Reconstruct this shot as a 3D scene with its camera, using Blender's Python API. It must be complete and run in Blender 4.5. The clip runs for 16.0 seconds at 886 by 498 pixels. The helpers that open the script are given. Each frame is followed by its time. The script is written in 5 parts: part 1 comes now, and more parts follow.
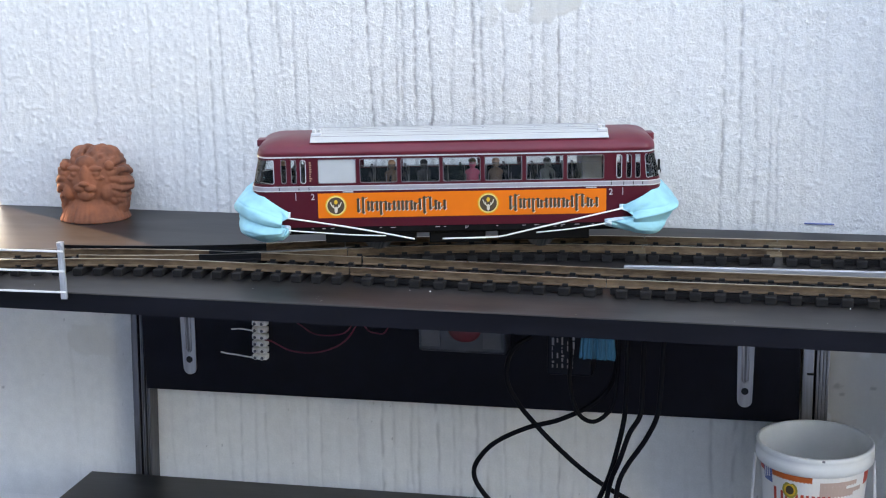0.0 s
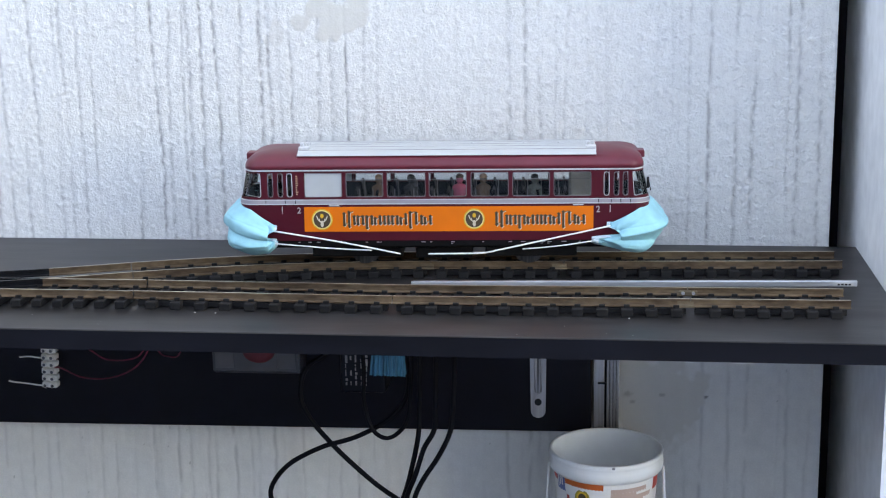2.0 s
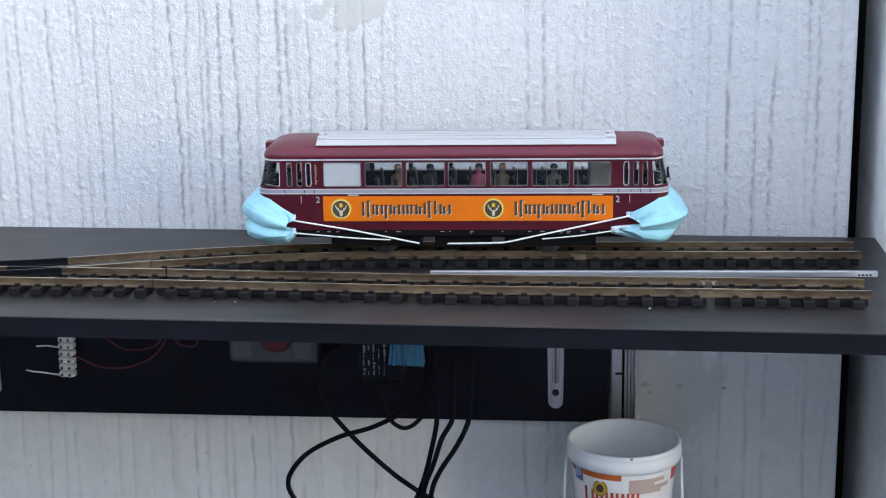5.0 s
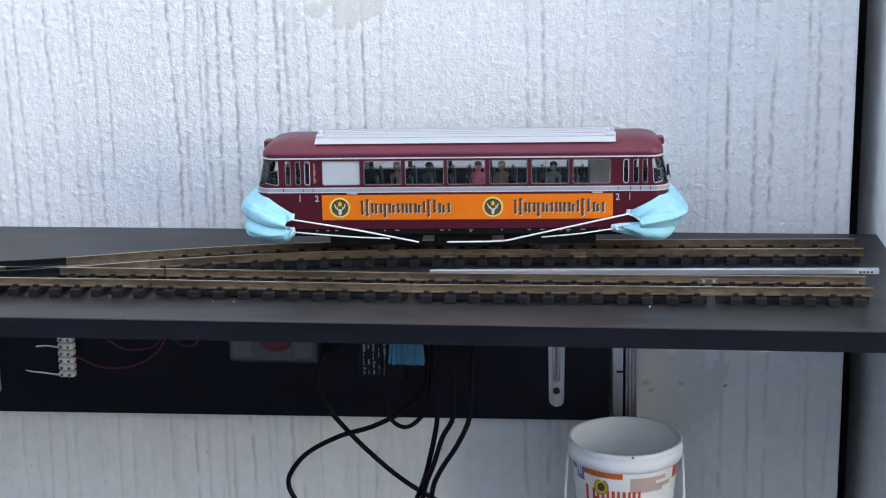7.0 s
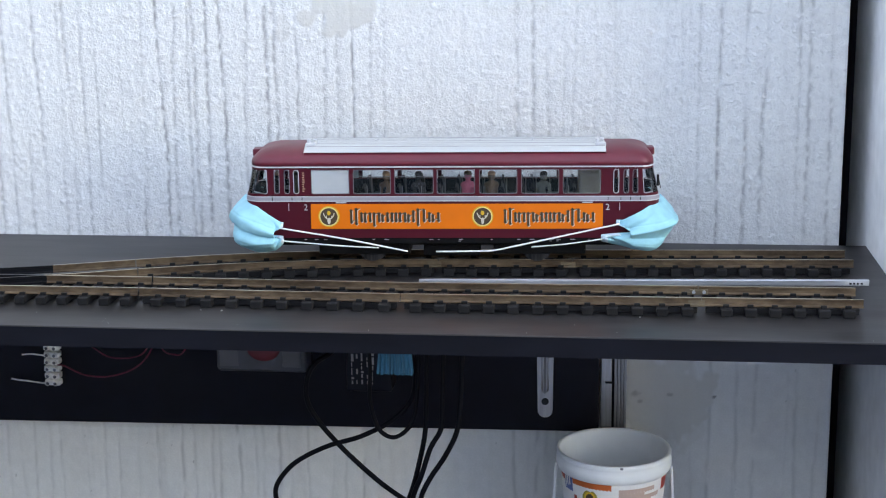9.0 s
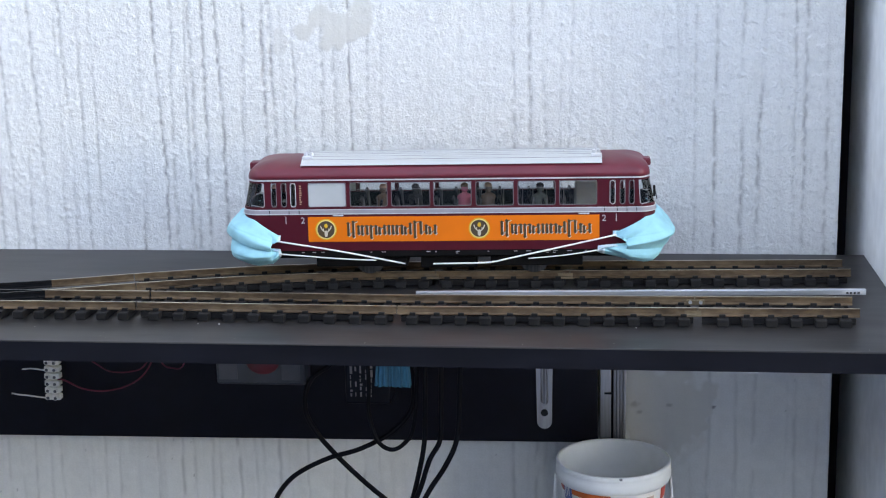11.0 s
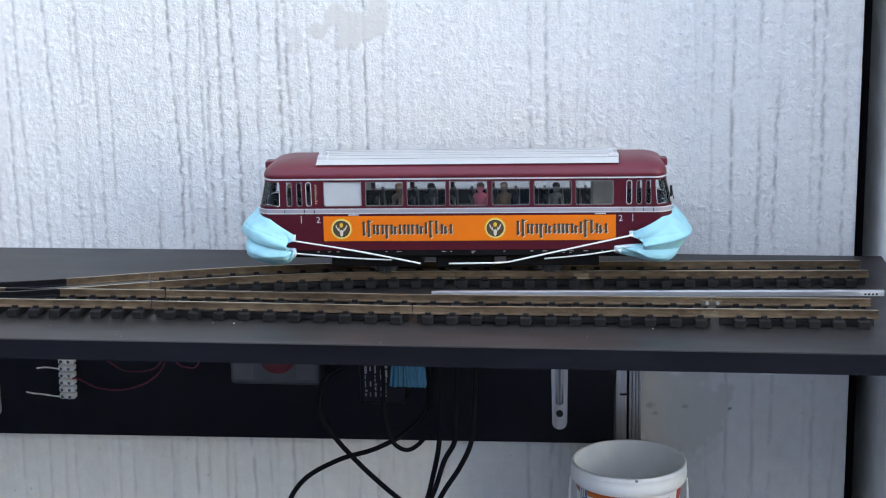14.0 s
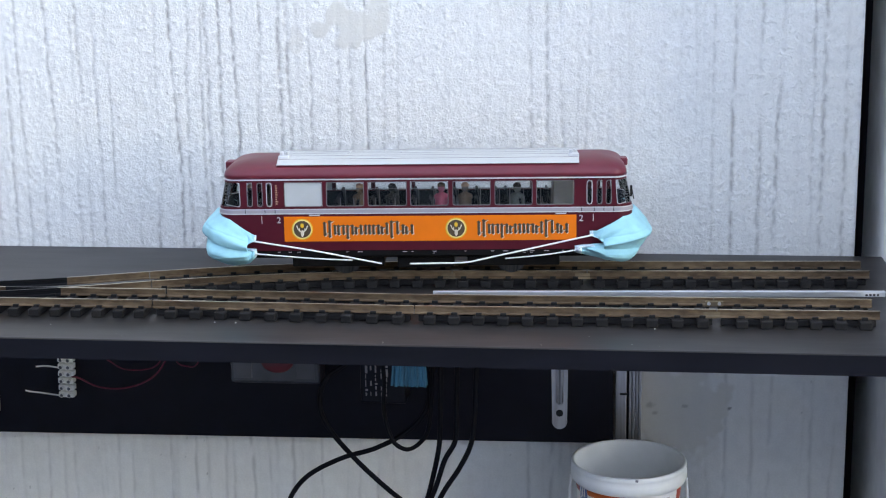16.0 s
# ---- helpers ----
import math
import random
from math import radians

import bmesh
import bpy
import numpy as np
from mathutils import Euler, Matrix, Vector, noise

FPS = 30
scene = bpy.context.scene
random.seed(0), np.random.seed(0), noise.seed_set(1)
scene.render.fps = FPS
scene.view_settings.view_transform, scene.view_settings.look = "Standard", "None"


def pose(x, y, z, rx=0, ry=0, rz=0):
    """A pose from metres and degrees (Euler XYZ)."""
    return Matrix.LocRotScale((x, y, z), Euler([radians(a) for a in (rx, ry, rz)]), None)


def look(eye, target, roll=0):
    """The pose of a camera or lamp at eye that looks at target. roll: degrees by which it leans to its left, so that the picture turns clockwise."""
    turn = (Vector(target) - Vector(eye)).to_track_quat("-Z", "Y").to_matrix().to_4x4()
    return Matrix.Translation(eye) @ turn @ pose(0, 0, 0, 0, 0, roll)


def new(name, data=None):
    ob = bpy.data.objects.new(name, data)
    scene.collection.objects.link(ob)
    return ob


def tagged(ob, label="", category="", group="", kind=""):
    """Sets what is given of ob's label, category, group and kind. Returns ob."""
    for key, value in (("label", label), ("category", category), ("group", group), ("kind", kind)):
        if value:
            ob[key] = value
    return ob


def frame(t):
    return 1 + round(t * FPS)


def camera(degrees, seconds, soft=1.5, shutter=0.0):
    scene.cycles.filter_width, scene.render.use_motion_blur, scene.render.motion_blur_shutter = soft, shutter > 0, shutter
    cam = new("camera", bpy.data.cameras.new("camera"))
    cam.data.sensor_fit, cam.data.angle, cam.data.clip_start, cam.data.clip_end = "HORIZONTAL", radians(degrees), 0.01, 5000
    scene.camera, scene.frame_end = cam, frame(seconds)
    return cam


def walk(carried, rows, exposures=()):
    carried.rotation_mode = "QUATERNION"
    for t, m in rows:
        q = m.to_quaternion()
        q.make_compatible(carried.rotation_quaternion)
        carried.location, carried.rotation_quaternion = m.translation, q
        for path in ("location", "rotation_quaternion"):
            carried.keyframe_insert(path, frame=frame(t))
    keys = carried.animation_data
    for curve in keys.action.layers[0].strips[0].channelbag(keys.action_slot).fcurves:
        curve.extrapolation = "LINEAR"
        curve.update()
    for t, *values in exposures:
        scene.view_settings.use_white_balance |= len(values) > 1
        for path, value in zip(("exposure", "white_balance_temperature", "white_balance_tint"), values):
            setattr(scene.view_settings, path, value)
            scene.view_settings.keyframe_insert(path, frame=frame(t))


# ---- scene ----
cam = camera(33.0, 16.0, soft=1.15)
PATH = [
    (0, (0.143, -1.875, 1.224), (-0.314, 0.015, 0.756), -1.0),
    (0.5, (0.165, -1.872, 1.227), (-0.183, 0.043, 0.767), -1.0),
    (1, (0.181, -1.871, 1.226), (-0.093, 0.058, 0.778), -0.8),
    (1.5, (0.189, -1.868, 1.225), (-0.055, 0.066, 0.778), -0.8),
    (2, (0.189, -1.864, 1.225), (-0.044, 0.07, 0.774), -0.9),
    (2.5, (0.183, -1.863, 1.223), (-0.055, 0.07, 0.771), -1.1),
    (3, (0.179, -1.867, 1.224), (-0.066, 0.066, 0.773), -1.1),
    (3.5, (0.174, -1.866, 1.223), (-0.072, 0.066, 0.77), -1.0),
    (4, (0.17, -1.867, 1.222), (-0.072, 0.065, 0.766), -0.8),
    (6.5, (0.183, -1.858, 1.22), (-0.061, 0.072, 0.756), -1.0),
    (7, (0.179, -1.857, 1.222), (-0.068, 0.073, 0.757), -1.1),
    (7.5, (0.178, -1.854, 1.222), (-0.065, 0.077, 0.762), -1.0),
    (8, (0.178, -1.852, 1.22), (-0.055, 0.081, 0.763), -0.7),
    (8.5, (0.177, -1.853, 1.221), (-0.054, 0.081, 0.767), -0.7),
    (9, (0.175, -1.851, 1.22), (-0.054, 0.083, 0.768), -0.7),
    (11.5, (0.189, -1.853, 1.221), (-0.055, 0.084, 0.787), -1.3),
    (12, (0.189, -1.854, 1.218), (-0.061, 0.083, 0.785), -1.4),
    (12.5, (0.192, -1.851, 1.221), (-0.063, 0.085, 0.785), -1.6),
    (13, (0.192, -1.851, 1.222), (-0.066, 0.085, 0.793), -1.5),
    (13.5, (0.188, -1.848, 1.22), (-0.071, 0.088, 0.788), -1.4),
    (14, (0.183, -1.847, 1.219), (-0.073, 0.088, 0.783), -1.1),
    (14.5, (0.177, -1.847, 1.22), (-0.073, 0.088, 0.784), -0.9),
    (15, (0.171, -1.848, 1.219), (-0.069, 0.088, 0.779), -0.8),
    (15.5, (0.171, -1.851, 1.221), (-0.066, 0.085, 0.781), -0.8),
    (16, (0.173, -1.847, 1.222), (-0.073, 0.088, 0.782), -0.9),
]
walk(cam, [(t, look(eye, target, roll)) for t, eye, target, roll in PATH], exposures=[(0, 3.53, 9650, 27), (16, 3.53, 9650, 27)])


# ---- world, sun and exposure ----
SUN_DIR = Vector((0.850, -0.527, -0.20)).normalized()   # the way the sunlight travels: from behind the wall, past its end
world = bpy.data.worlds.new("world")
scene.world = world
world.use_nodes = True
_wn = world.node_tree.nodes
_sky = _wn.new("ShaderNodeTexSky")
_sky.sky_type = "NISHITA"
_sky.sun_disc = False
_sky.sun_elevation = math.asin(-SUN_DIR.z)
_sky.sun_rotation = math.atan2(-SUN_DIR.x, -SUN_DIR.y)
_sky.air_density, _sky.dust_density, _sky.ozone_density = 1.0, 0.2, 1.5
world.node_tree.links.new(_sky.outputs[0], _wn["Background"].inputs[0])
_wn["Background"].inputs[1].default_value = 0.15
sun = new("sun", bpy.data.lights.new("sun", "SUN"))
sun.data.energy, sun.data.angle, sun.data.color = 1.55, radians(0.9), (1.0, 0.82, 0.62)
sun.matrix_world = look((-3, 2, 3), Vector((-3, 2, 3)) + SUN_DIR)


# ---- materials ----
def mat(name, base, rough=0.5, metal=0.0, vary=0.12, scale=60.0, bump=0.0, bump_scale=300.0, stretch=(1, 1, 1), dark=None,
        coat=0.0, trans=0.0, rand=0.0, rough_vary=0.1, spec=0.5, relief=0.001):
    """A surface with grain at two scales; stretch pulls the grain along an axis; rand varies it from piece to piece."""
    m = bpy.data.materials.new(name)
    m.use_nodes = True
    nt = m.node_tree
    n, ln = nt.nodes, nt.links.new
    b = n["Principled BSDF"]
    tc = n.new("ShaderNodeTexCoord")
    mp = n.new("ShaderNodeMapping")
    mp.inputs["Scale"].default_value = stretch
    ln(tc.outputs["Object"], mp.inputs["Vector"])
    big, fine = n.new("ShaderNodeTexNoise"), n.new("ShaderNodeTexNoise")
    big.inputs["Scale"].default_value, big.inputs["Detail"].default_value = scale / 6, 4
    fine.inputs["Scale"].default_value, fine.inputs["Detail"].default_value = scale, 3
    for t in (big, fine):
        ln(mp.outputs[0], t.inputs["Vector"])
    add = n.new("ShaderNodeMath")
    add.operation = "ADD"
    ln(big.outputs[0], add.inputs[0])
    ln(fine.outputs[0], add.inputs[1])
    fac = add.outputs[0]
    if rand:
        oi = n.new("ShaderNodeObjectInfo")
        ma = n.new("ShaderNodeMath")
        ma.operation = "MULTIPLY_ADD"
        ln(oi.outputs["Random"], ma.inputs[0])
        ma.inputs[1].default_value = rand
        ln(fac, ma.inputs[2])
        fac = ma.outputs[0]
    mr = n.new("ShaderNodeMapRange")
    mr.inputs[1].default_value, mr.inputs[2].default_value = 0.7, 1.3 + rand
    ln(fac, mr.inputs[0])
    mix = n.new("ShaderNodeMix")
    mix.data_type = "RGBA"
    lo = dark if dark else tuple(c * (1 - 2 * vary) for c in base)
    hi = tuple(min(1, c * (1 + vary)) for c in base)
    mix.inputs[6].default_value, mix.inputs[7].default_value = (*lo, 1), (*hi, 1)
    ln(mr.outputs[0], mix.inputs[0])
    ln(mix.outputs[2], b.inputs["Base Color"])
    rr = n.new("ShaderNodeMapRange")
    rr.inputs[1].default_value, rr.inputs[2].default_value = 0.3, 0.7
    rr.inputs[3].default_value, rr.inputs[4].default_value = max(0, rough - rough_vary), min(1, rough + rough_vary)
    ln(big.outputs[0], rr.inputs[0])
    ln(rr.outputs[0], b.inputs["Roughness"])
    b.inputs["Metallic"].default_value = metal
    b.inputs["Specular IOR Level"].default_value = spec
    b.inputs["Coat Weight"].default_value = coat
    b.inputs["Coat Roughness"].default_value = 0.15
    b.inputs["Transmission Weight"].default_value = trans
    if bump:
        bn = n.new("ShaderNodeTexNoise")
        bn.inputs["Scale"].default_value, bn.inputs["Detail"].default_value = bump_scale, 4
        ln(mp.outputs[0], bn.inputs["Vector"])
        bu = n.new("ShaderNodeBump")
        bu.inputs["Strength"].default_value, bu.inputs["Distance"].default_value = bump, relief
        ln(bn.outputs[0], bu.inputs["Height"])
        ln(bu.outputs[0], b.inputs["Normal"])
    return m


def plaster_material():
    """White scratched render: grime in the grooves (the mesh's own attribute), grey trowelled repairs, faint streaks."""
    m = mat("scratched_plaster", (0.78, 0.775, 0.76), 0.92, vary=0.035, scale=420, bump=1.0, bump_scale=330, spec=0.2, relief=0.0016)
    nt = m.node_tree
    n, ln = nt.nodes, nt.links.new
    b = n["Principled BSDF"]
    old = b.inputs["Base Color"].links[0].from_socket
    for key, colour, amount in (("grime", (0.17, 0.16, 0.16), 0.88), ("repair", (0.60, 0.575, 0.53), 0.7)):
        at = n.new("ShaderNodeAttribute")
        at.attribute_name = key
        mul = n.new("ShaderNodeMath")
        mul.operation = "MULTIPLY"
        mul.inputs[1].default_value = amount
        ln(at.outputs["Fac"], mul.inputs[0])
        mx = n.new("ShaderNodeMix")
        mx.data_type = "RGBA"
        mx.inputs[7].default_value = (*colour, 1)
        ln(mul.outputs[0], mx.inputs[0])
        ln(old, mx.inputs[6])
        old = mx.outputs[2]
    ln(old, b.inputs["Base Color"])
    at = n.new("ShaderNodeAttribute")
    at.attribute_name = "coarse"
    bump = b.inputs["Normal"].links[0].from_node
    ln(at.outputs["Fac"], bump.inputs["Strength"])
    # thrown flakes: low plateaus with sharp rims
    noise = bump.inputs["Height"].links[0].from_node
    flake, rim, both = n.new("ShaderNodeTexNoise"), n.new("ShaderNodeMapRange"), n.new("ShaderNodeMath")
    flake.inputs["Scale"].default_value, flake.inputs["Detail"].default_value, flake.inputs["Roughness"].default_value = 210, 4, 0.55
    ln(noise.inputs["Vector"].links[0].from_socket, flake.inputs["Vector"])
    rim.interpolation_type = "SMOOTHSTEP"
    rim.inputs[1].default_value, rim.inputs[2].default_value = 0.50, 0.72
    ln(flake.outputs[0], rim.inputs[0])
    both.operation = "MULTIPLY_ADD"
    both.inputs[1].default_value = 0.34
    ln(rim.outputs[0], both.inputs[0])
    ln(noise.outputs[0], both.inputs[2])
    ln(both.outputs[0], bump.inputs["Height"])
    return m


def glass_material(name, tint=(0.95, 0.97, 0.97), rough=0.02):
    m = bpy.data.materials.new(name)
    m.use_nodes = True
    nt = m.node_tree
    n, ln = nt.nodes, nt.links.new
    out = n["Material Output"]
    tr, gl, fr, mx = n.new("ShaderNodeBsdfTransparent"), n.new("ShaderNodeBsdfGlossy"), n.new("ShaderNodeFresnel"), n.new("ShaderNodeMixShader")
    tr.inputs[0].default_value = (*tint, 1)
    gl.inputs["Roughness"].default_value = rough
    fr.inputs[0].default_value = 1.42
    ln(fr.outputs[0], mx.inputs[0])
    ln(tr.outputs[0], mx.inputs[1])
    ln(gl.outputs[0], mx.inputs[2])
    ln(mx.outputs[0], out.inputs[0])
    return m


PLASTER = plaster_material()
SIDEWALL = mat("side_wall_paint", (0.80, 0.81, 0.82), 0.85, vary=0.06, scale=40, bump=0.2, bump_scale=250)
# unseen floor; pale blue-grey set for the light it throws up
GROUND = mat("bounce_floor", (0.42, 0.455, 0.51), 0.9, vary=0.15, scale=8, bump=0.2)
# for the added unseen walls; blue-grey tunes the light they bounce
BLOCKER = mat("blocker_paint", (0.33, 0.375, 0.44), 0.95, vary=0.2, scale=10)
BOARD = mat("dark_laminate", (0.024, 0.021, 0.021), 0.42, vary=0.4, scale=30, bump=0.10, bump_scale=120, stretch=(0.35, 1.6, 1.6), rough_vary=0.09)
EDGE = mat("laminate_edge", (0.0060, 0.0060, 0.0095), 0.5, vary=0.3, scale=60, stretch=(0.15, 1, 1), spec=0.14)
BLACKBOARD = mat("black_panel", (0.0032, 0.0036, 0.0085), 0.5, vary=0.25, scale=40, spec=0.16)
STEEL = mat("galvanised_steel", (0.36, 0.36, 0.375), 0.42, 0.8, vary=0.15, scale=60, stretch=(4, 4, 0.25), bump=0.1)
DARKSTEEL = mat("dark_steel", (0.13, 0.13, 0.14), 0.36, 0.8, vary=0.3, scale=60, stretch=(5, 5, 0.2))
ALU = mat("aluminium", (0.56, 0.57, 0.60), 0.42, 0.75, vary=0.06, scale=80, stretch=(0.3, 2, 2))
BRASS = mat("aged_brass", (0.19, 0.125, 0.078), 0.46, 0.55, vary=0.3, scale=120, dark=(0.085, 0.052, 0.034), stretch=(0.5, 1, 1))
JOINER = mat("joiner_brass", (0.24, 0.175, 0.115), 0.5, 0.5, vary=0.2, scale=90)
BRASSTOP = mat("worn_brass", (0.60, 0.50, 0.39), 0.36, 0.75, vary=0.2, scale=90, stretch=(0.3, 1, 1))
SLEEPER = mat("sleeper_plastic", (0.0085, 0.0075, 0.0082), 0.65, vary=0.3, scale=250, bump=0.3, bump_scale=500, stretch=(1, 0.3, 1), rand=0.5, spec=0.3)
BLACKPLASTIC = mat("black_plastic", (0.007, 0.007, 0.009), 0.45, vary=0.2, scale=80, spec=0.25)
RUBBER = mat("cable_rubber", (0.004, 0.0045, 0.007), 0.55, vary=0.2, scale=60, spec=0.09)
WHITEPLASTIC = mat("white_plastic", (0.80, 0.80, 0.79), 0.38, vary=0.04, scale=40)
TERMINAL = mat("terminal_plastic", (0.84, 0.83, 0.81), 0.45, vary=0.08, scale=200)
RED = mat("red_plastic", (0.11, 0.006, 0.012), 0.5, vary=0.2, scale=60)
REDWIRE = mat("red_wire", (0.16, 0.008, 0.034), 0.45, vary=0.1)
WHITEWIRE = mat("white_wire", (0.78, 0.75, 0.72), 0.5, vary=0.1)
SMOKE = mat("grey_translucent_plastic", (0.040, 0.042, 0.054), 0.4, vary=0.15, scale=50)
BLUE = mat("blue_bristle", (0.002, 0.135, 0.235), 0.75, vary=0.25, scale=300, stretch=(6, 6, 0.3))
TERRACOTTA = mat("terracotta", (0.33, 0.098, 0.046), 0.85, vary=0.2, scale=60, dark=(0.12, 0.045, 0.028), bump=0.5, bump_scale=260)
MAROON = mat("maroon_paint", (0.085, 0.006, 0.014), 0.42, vary=0.06, scale=40, rough_vary=0.05, spec=0.22)
ROOFRED = mat("roof_maroon", (0.155, 0.013, 0.026), 0.42, vary=0.08, scale=30, rough_vary=0.06)
SILVER = mat("silver_paint", (0.60, 0.60, 0.61), 0.38, 0.3, vary=0.05, scale=80)
ROOFMAT = mat("silver_roof_mat", (0.54, 0.54, 0.53), 0.5, 0.1, vary=0.06, scale=60, stretch=(0.2, 1, 1))
CHASSIS = mat("chassis_black", (0.005, 0.0045, 0.005), 0.6, vary=0.25, scale=90, spec=0.12)
ORANGE = mat("orange_sign", (0.86, 0.165, 0.008), 0.5, vary=0.03, scale=40, spec=0.25)
CREAM = mat("cream_print", (0.85, 0.62, 0.25), 0.5, vary=0.04)
INK = mat("dark_print", (0.075, 0.045, 0.022), 0.5, vary=0.1)
WHITEPRINT = mat("white_print", (0.64, 0.57, 0.48), 0.5, vary=0.05)
YELLOW = mat("yellow_print", (0.75, 0.42, 0.03), 0.5, vary=0.05)
MASK = mat("pale_blue_fleece", (0.25, 0.62, 0.70), 0.85, vary=0.06, scale=90, bump=0.25, bump_scale=900)
MASKWHITE = mat("white_fleece", (0.66, 0.78, 0.84), 0.85, vary=0.05, scale=300, bump=0.4, bump_scale=1200)


def embossed(m, dark, pitch):
    """Adds a grid of small welded dots to a cloth."""
    n, ln = m.node_tree.nodes, m.node_tree.links.new
    b = n["Principled BSDF"]
    old = b.inputs["Base Color"].links[0].from_socket
    tc, ck, mx = n.new("ShaderNodeTexCoord"), n.new("ShaderNodeTexChecker"), n.new("ShaderNodeMix")
    ck.inputs["Scale"].default_value = 1 / pitch
    ln(tc.outputs["Object"], ck.inputs["Vector"])
    mx.data_type = "RGBA"
    mx.inputs[7].default_value = (*dark, 1)
    ln(ck.outputs["Fac"], mx.inputs[0])
    ln(old, mx.inputs[6])
    ln(mx.outputs[2], b.inputs["Base Color"])


embossed(MASKWHITE, (0.40, 0.58, 0.68), 0.0013)

ELASTIC = mat("white_elastic", (0.84, 0.83, 0.80), 0.8, vary=0.04, scale=300)
FROSTED = mat("frosted_white_pane", (0.42, 0.44, 0.45), 0.5, vary=0.03)
GLASS = glass_material("window_glass")
SEAT = mat("seat_plastic", (0.006, 0.007, 0.011), 0.6, vary=0.2, spec=0.15)
INNER = mat("inner_panel", (0.38, 0.34, 0.30), 0.6, vary=0.1)
PINK = mat("pink_paint", (0.60, 0.10, 0.17), 0.6, vary=0.1)
SKIN = mat("beige_paint", (0.48, 0.27, 0.18), 0.6, vary=0.1)
BROWN = mat("brown_paint", (0.14, 0.08, 0.05), 0.6, vary=0.1)
FIGBLACK = mat("black_paint", (0.014, 0.014, 0.016), 0.6, vary=0.1)
FIGGREY = mat("grey_green_paint", (0.09, 0.10, 0.09), 0.6, vary=0.1)
LABELRED = mat("label_red", (0.62, 0.06, 0.03), 0.4, vary=0.05)
LABELORANGE = mat("label_orange", (0.70, 0.13, 0.03), 0.4, vary=0.05)
LABELBLUE = mat("label_blue", (0.10, 0.16, 0.38), 0.4, vary=0.05)
LABELGOLD = mat("label_gold", (0.34, 0.26, 0.04), 0.4, vary=0.05)
LABELWHITE = mat("label_white", (0.80, 0.77, 0.74), 0.4, vary=0.03)
LABELPALE = mat("label_pale", (0.55, 0.38, 0.32), 0.4, vary=0.03)
DIMPRINT = mat("dim_grey_print", (0.22, 0.22, 0.24), 0.5, vary=0.2)
GREYPRINT = mat("grey_print", (0.30, 0.30, 0.32), 0.5, vary=0.05)


# ---- mesh helpers ----
def part(name, bm, material, parent=None, label="", smooth=False):
    """Links a bmesh as one mesh object under a thing or a part."""
    me = bpy.data.meshes.new(name)
    bmesh.ops.recalc_face_normals(bm, faces=bm.faces[:])
    bm.to_mesh(me)
    bm.free()
    me.materials.append(material)
    if smooth:
        me.polygons.foreach_set("use_smooth", [True] * len(me.polygons))
    ob = new(name, me)
    ob.parent = parent
    if label:
        ob["label"] = label
    return ob


def thing(name, label, category, at=None, group="", kind=""):
    ob = new(name)
    ob.empty_display_size = 0.02
    if at is not None:
        ob.matrix_world = at
    return tagged(ob, label, category, group, kind)


def box(x0, x1, y0, y1, z0, z1, bevel=0.0, bm=None):
    bm2 = bmesh.new()
    bmesh.ops.create_cube(bm2, size=1, matrix=Matrix.LocRotScale(((x0 + x1) / 2, (y0 + y1) / 2, (z0 + z1) / 2), None, (x1 - x0, y1 - y0, z1 - z0)))
    if bevel:
        bmesh.ops.bevel(bm2, geom=bm2.edges[:], offset=bevel, segments=2, affect="EDGES", profile=0.5)
    if bm is None:
        return bm2
    me = bpy.data.meshes.new("tmp")
    bm2.to_mesh(me)
    bm2.free()
    bm.from_mesh(me)
    bpy.data.meshes.remove(me)
    return bm


def cyl(p, q, r, r2=None, seg=16, bm=None, caps=True):
    p, q = Vector(p), Vector(q)
    bm = bm or bmesh.new()
    m = Matrix.Translation((p + q) / 2) @ (q - p).to_track_quat("Z", "Y").to_matrix().to_4x4()
    bmesh.ops.create_cone(bm, cap_ends=caps, segments=seg, radius1=r, radius2=r if r2 is None else r2, depth=(q - p).length, matrix=m)
    return bm


def ball(c, rx, ry, rz, bm=None, u=14, v=9):
    bm = bm or bmesh.new()
    bmesh.ops.create_uvsphere(bm, u_segments=u, v_segments=v, radius=1, matrix=Matrix.LocRotScale(c, None, (rx, ry, rz)))
    return bm


def smooth_path(pts, per=8):
    """A Catmull-Rom line through the points."""
    pts = [Vector(p) for p in pts]
    q = [2 * pts[0] - pts[1], *pts, 2 * pts[-1] - pts[-2]]
    out = []
    for i in range(1, len(q) - 2):
        for k in range(per):
            t = k / per
            a, b, c, d = q[i - 1], q[i], q[i + 1], q[i + 2]
            out.append(0.5 * (2 * b + (c - a) * t + (2 * a - 5 * b + 4 * c - d) * t * t + (3 * b - a - 3 * c + d) * t ** 3))
    return out + [pts[-1]]


def sweep(path, profile, bm=None, up=Vector((0, 0, 1)), closed=True):
    """Carries a profile of (side, up) points along a path, with capped ends."""
    bm = bm or bmesh.new()
    rings = []
    for i, p in enumerate(path):
        d = (path[min(i + 1, len(path) - 1)] - path[max(i - 1, 0)]).normalized()
        u0 = up if abs(d.dot(up)) < 0.97 else Vector((0, 1, 0))
        side = u0.cross(d).normalized()
        upv = d.cross(side)
        rings.append([bm.verts.new(p + side * a + upv * b) for a, b in profile])
    n = len(profile)
    for r0, r1 in zip(rings, rings[1:]):
        for k in range(n if closed else n - 1):
            bm.faces.new((r0[k], r0[(k + 1) % n], r1[(k + 1) % n], r1[k]))
    if closed:
        bm.faces.new(rings[0])
        bm.faces.new(rings[-1])
    return bm


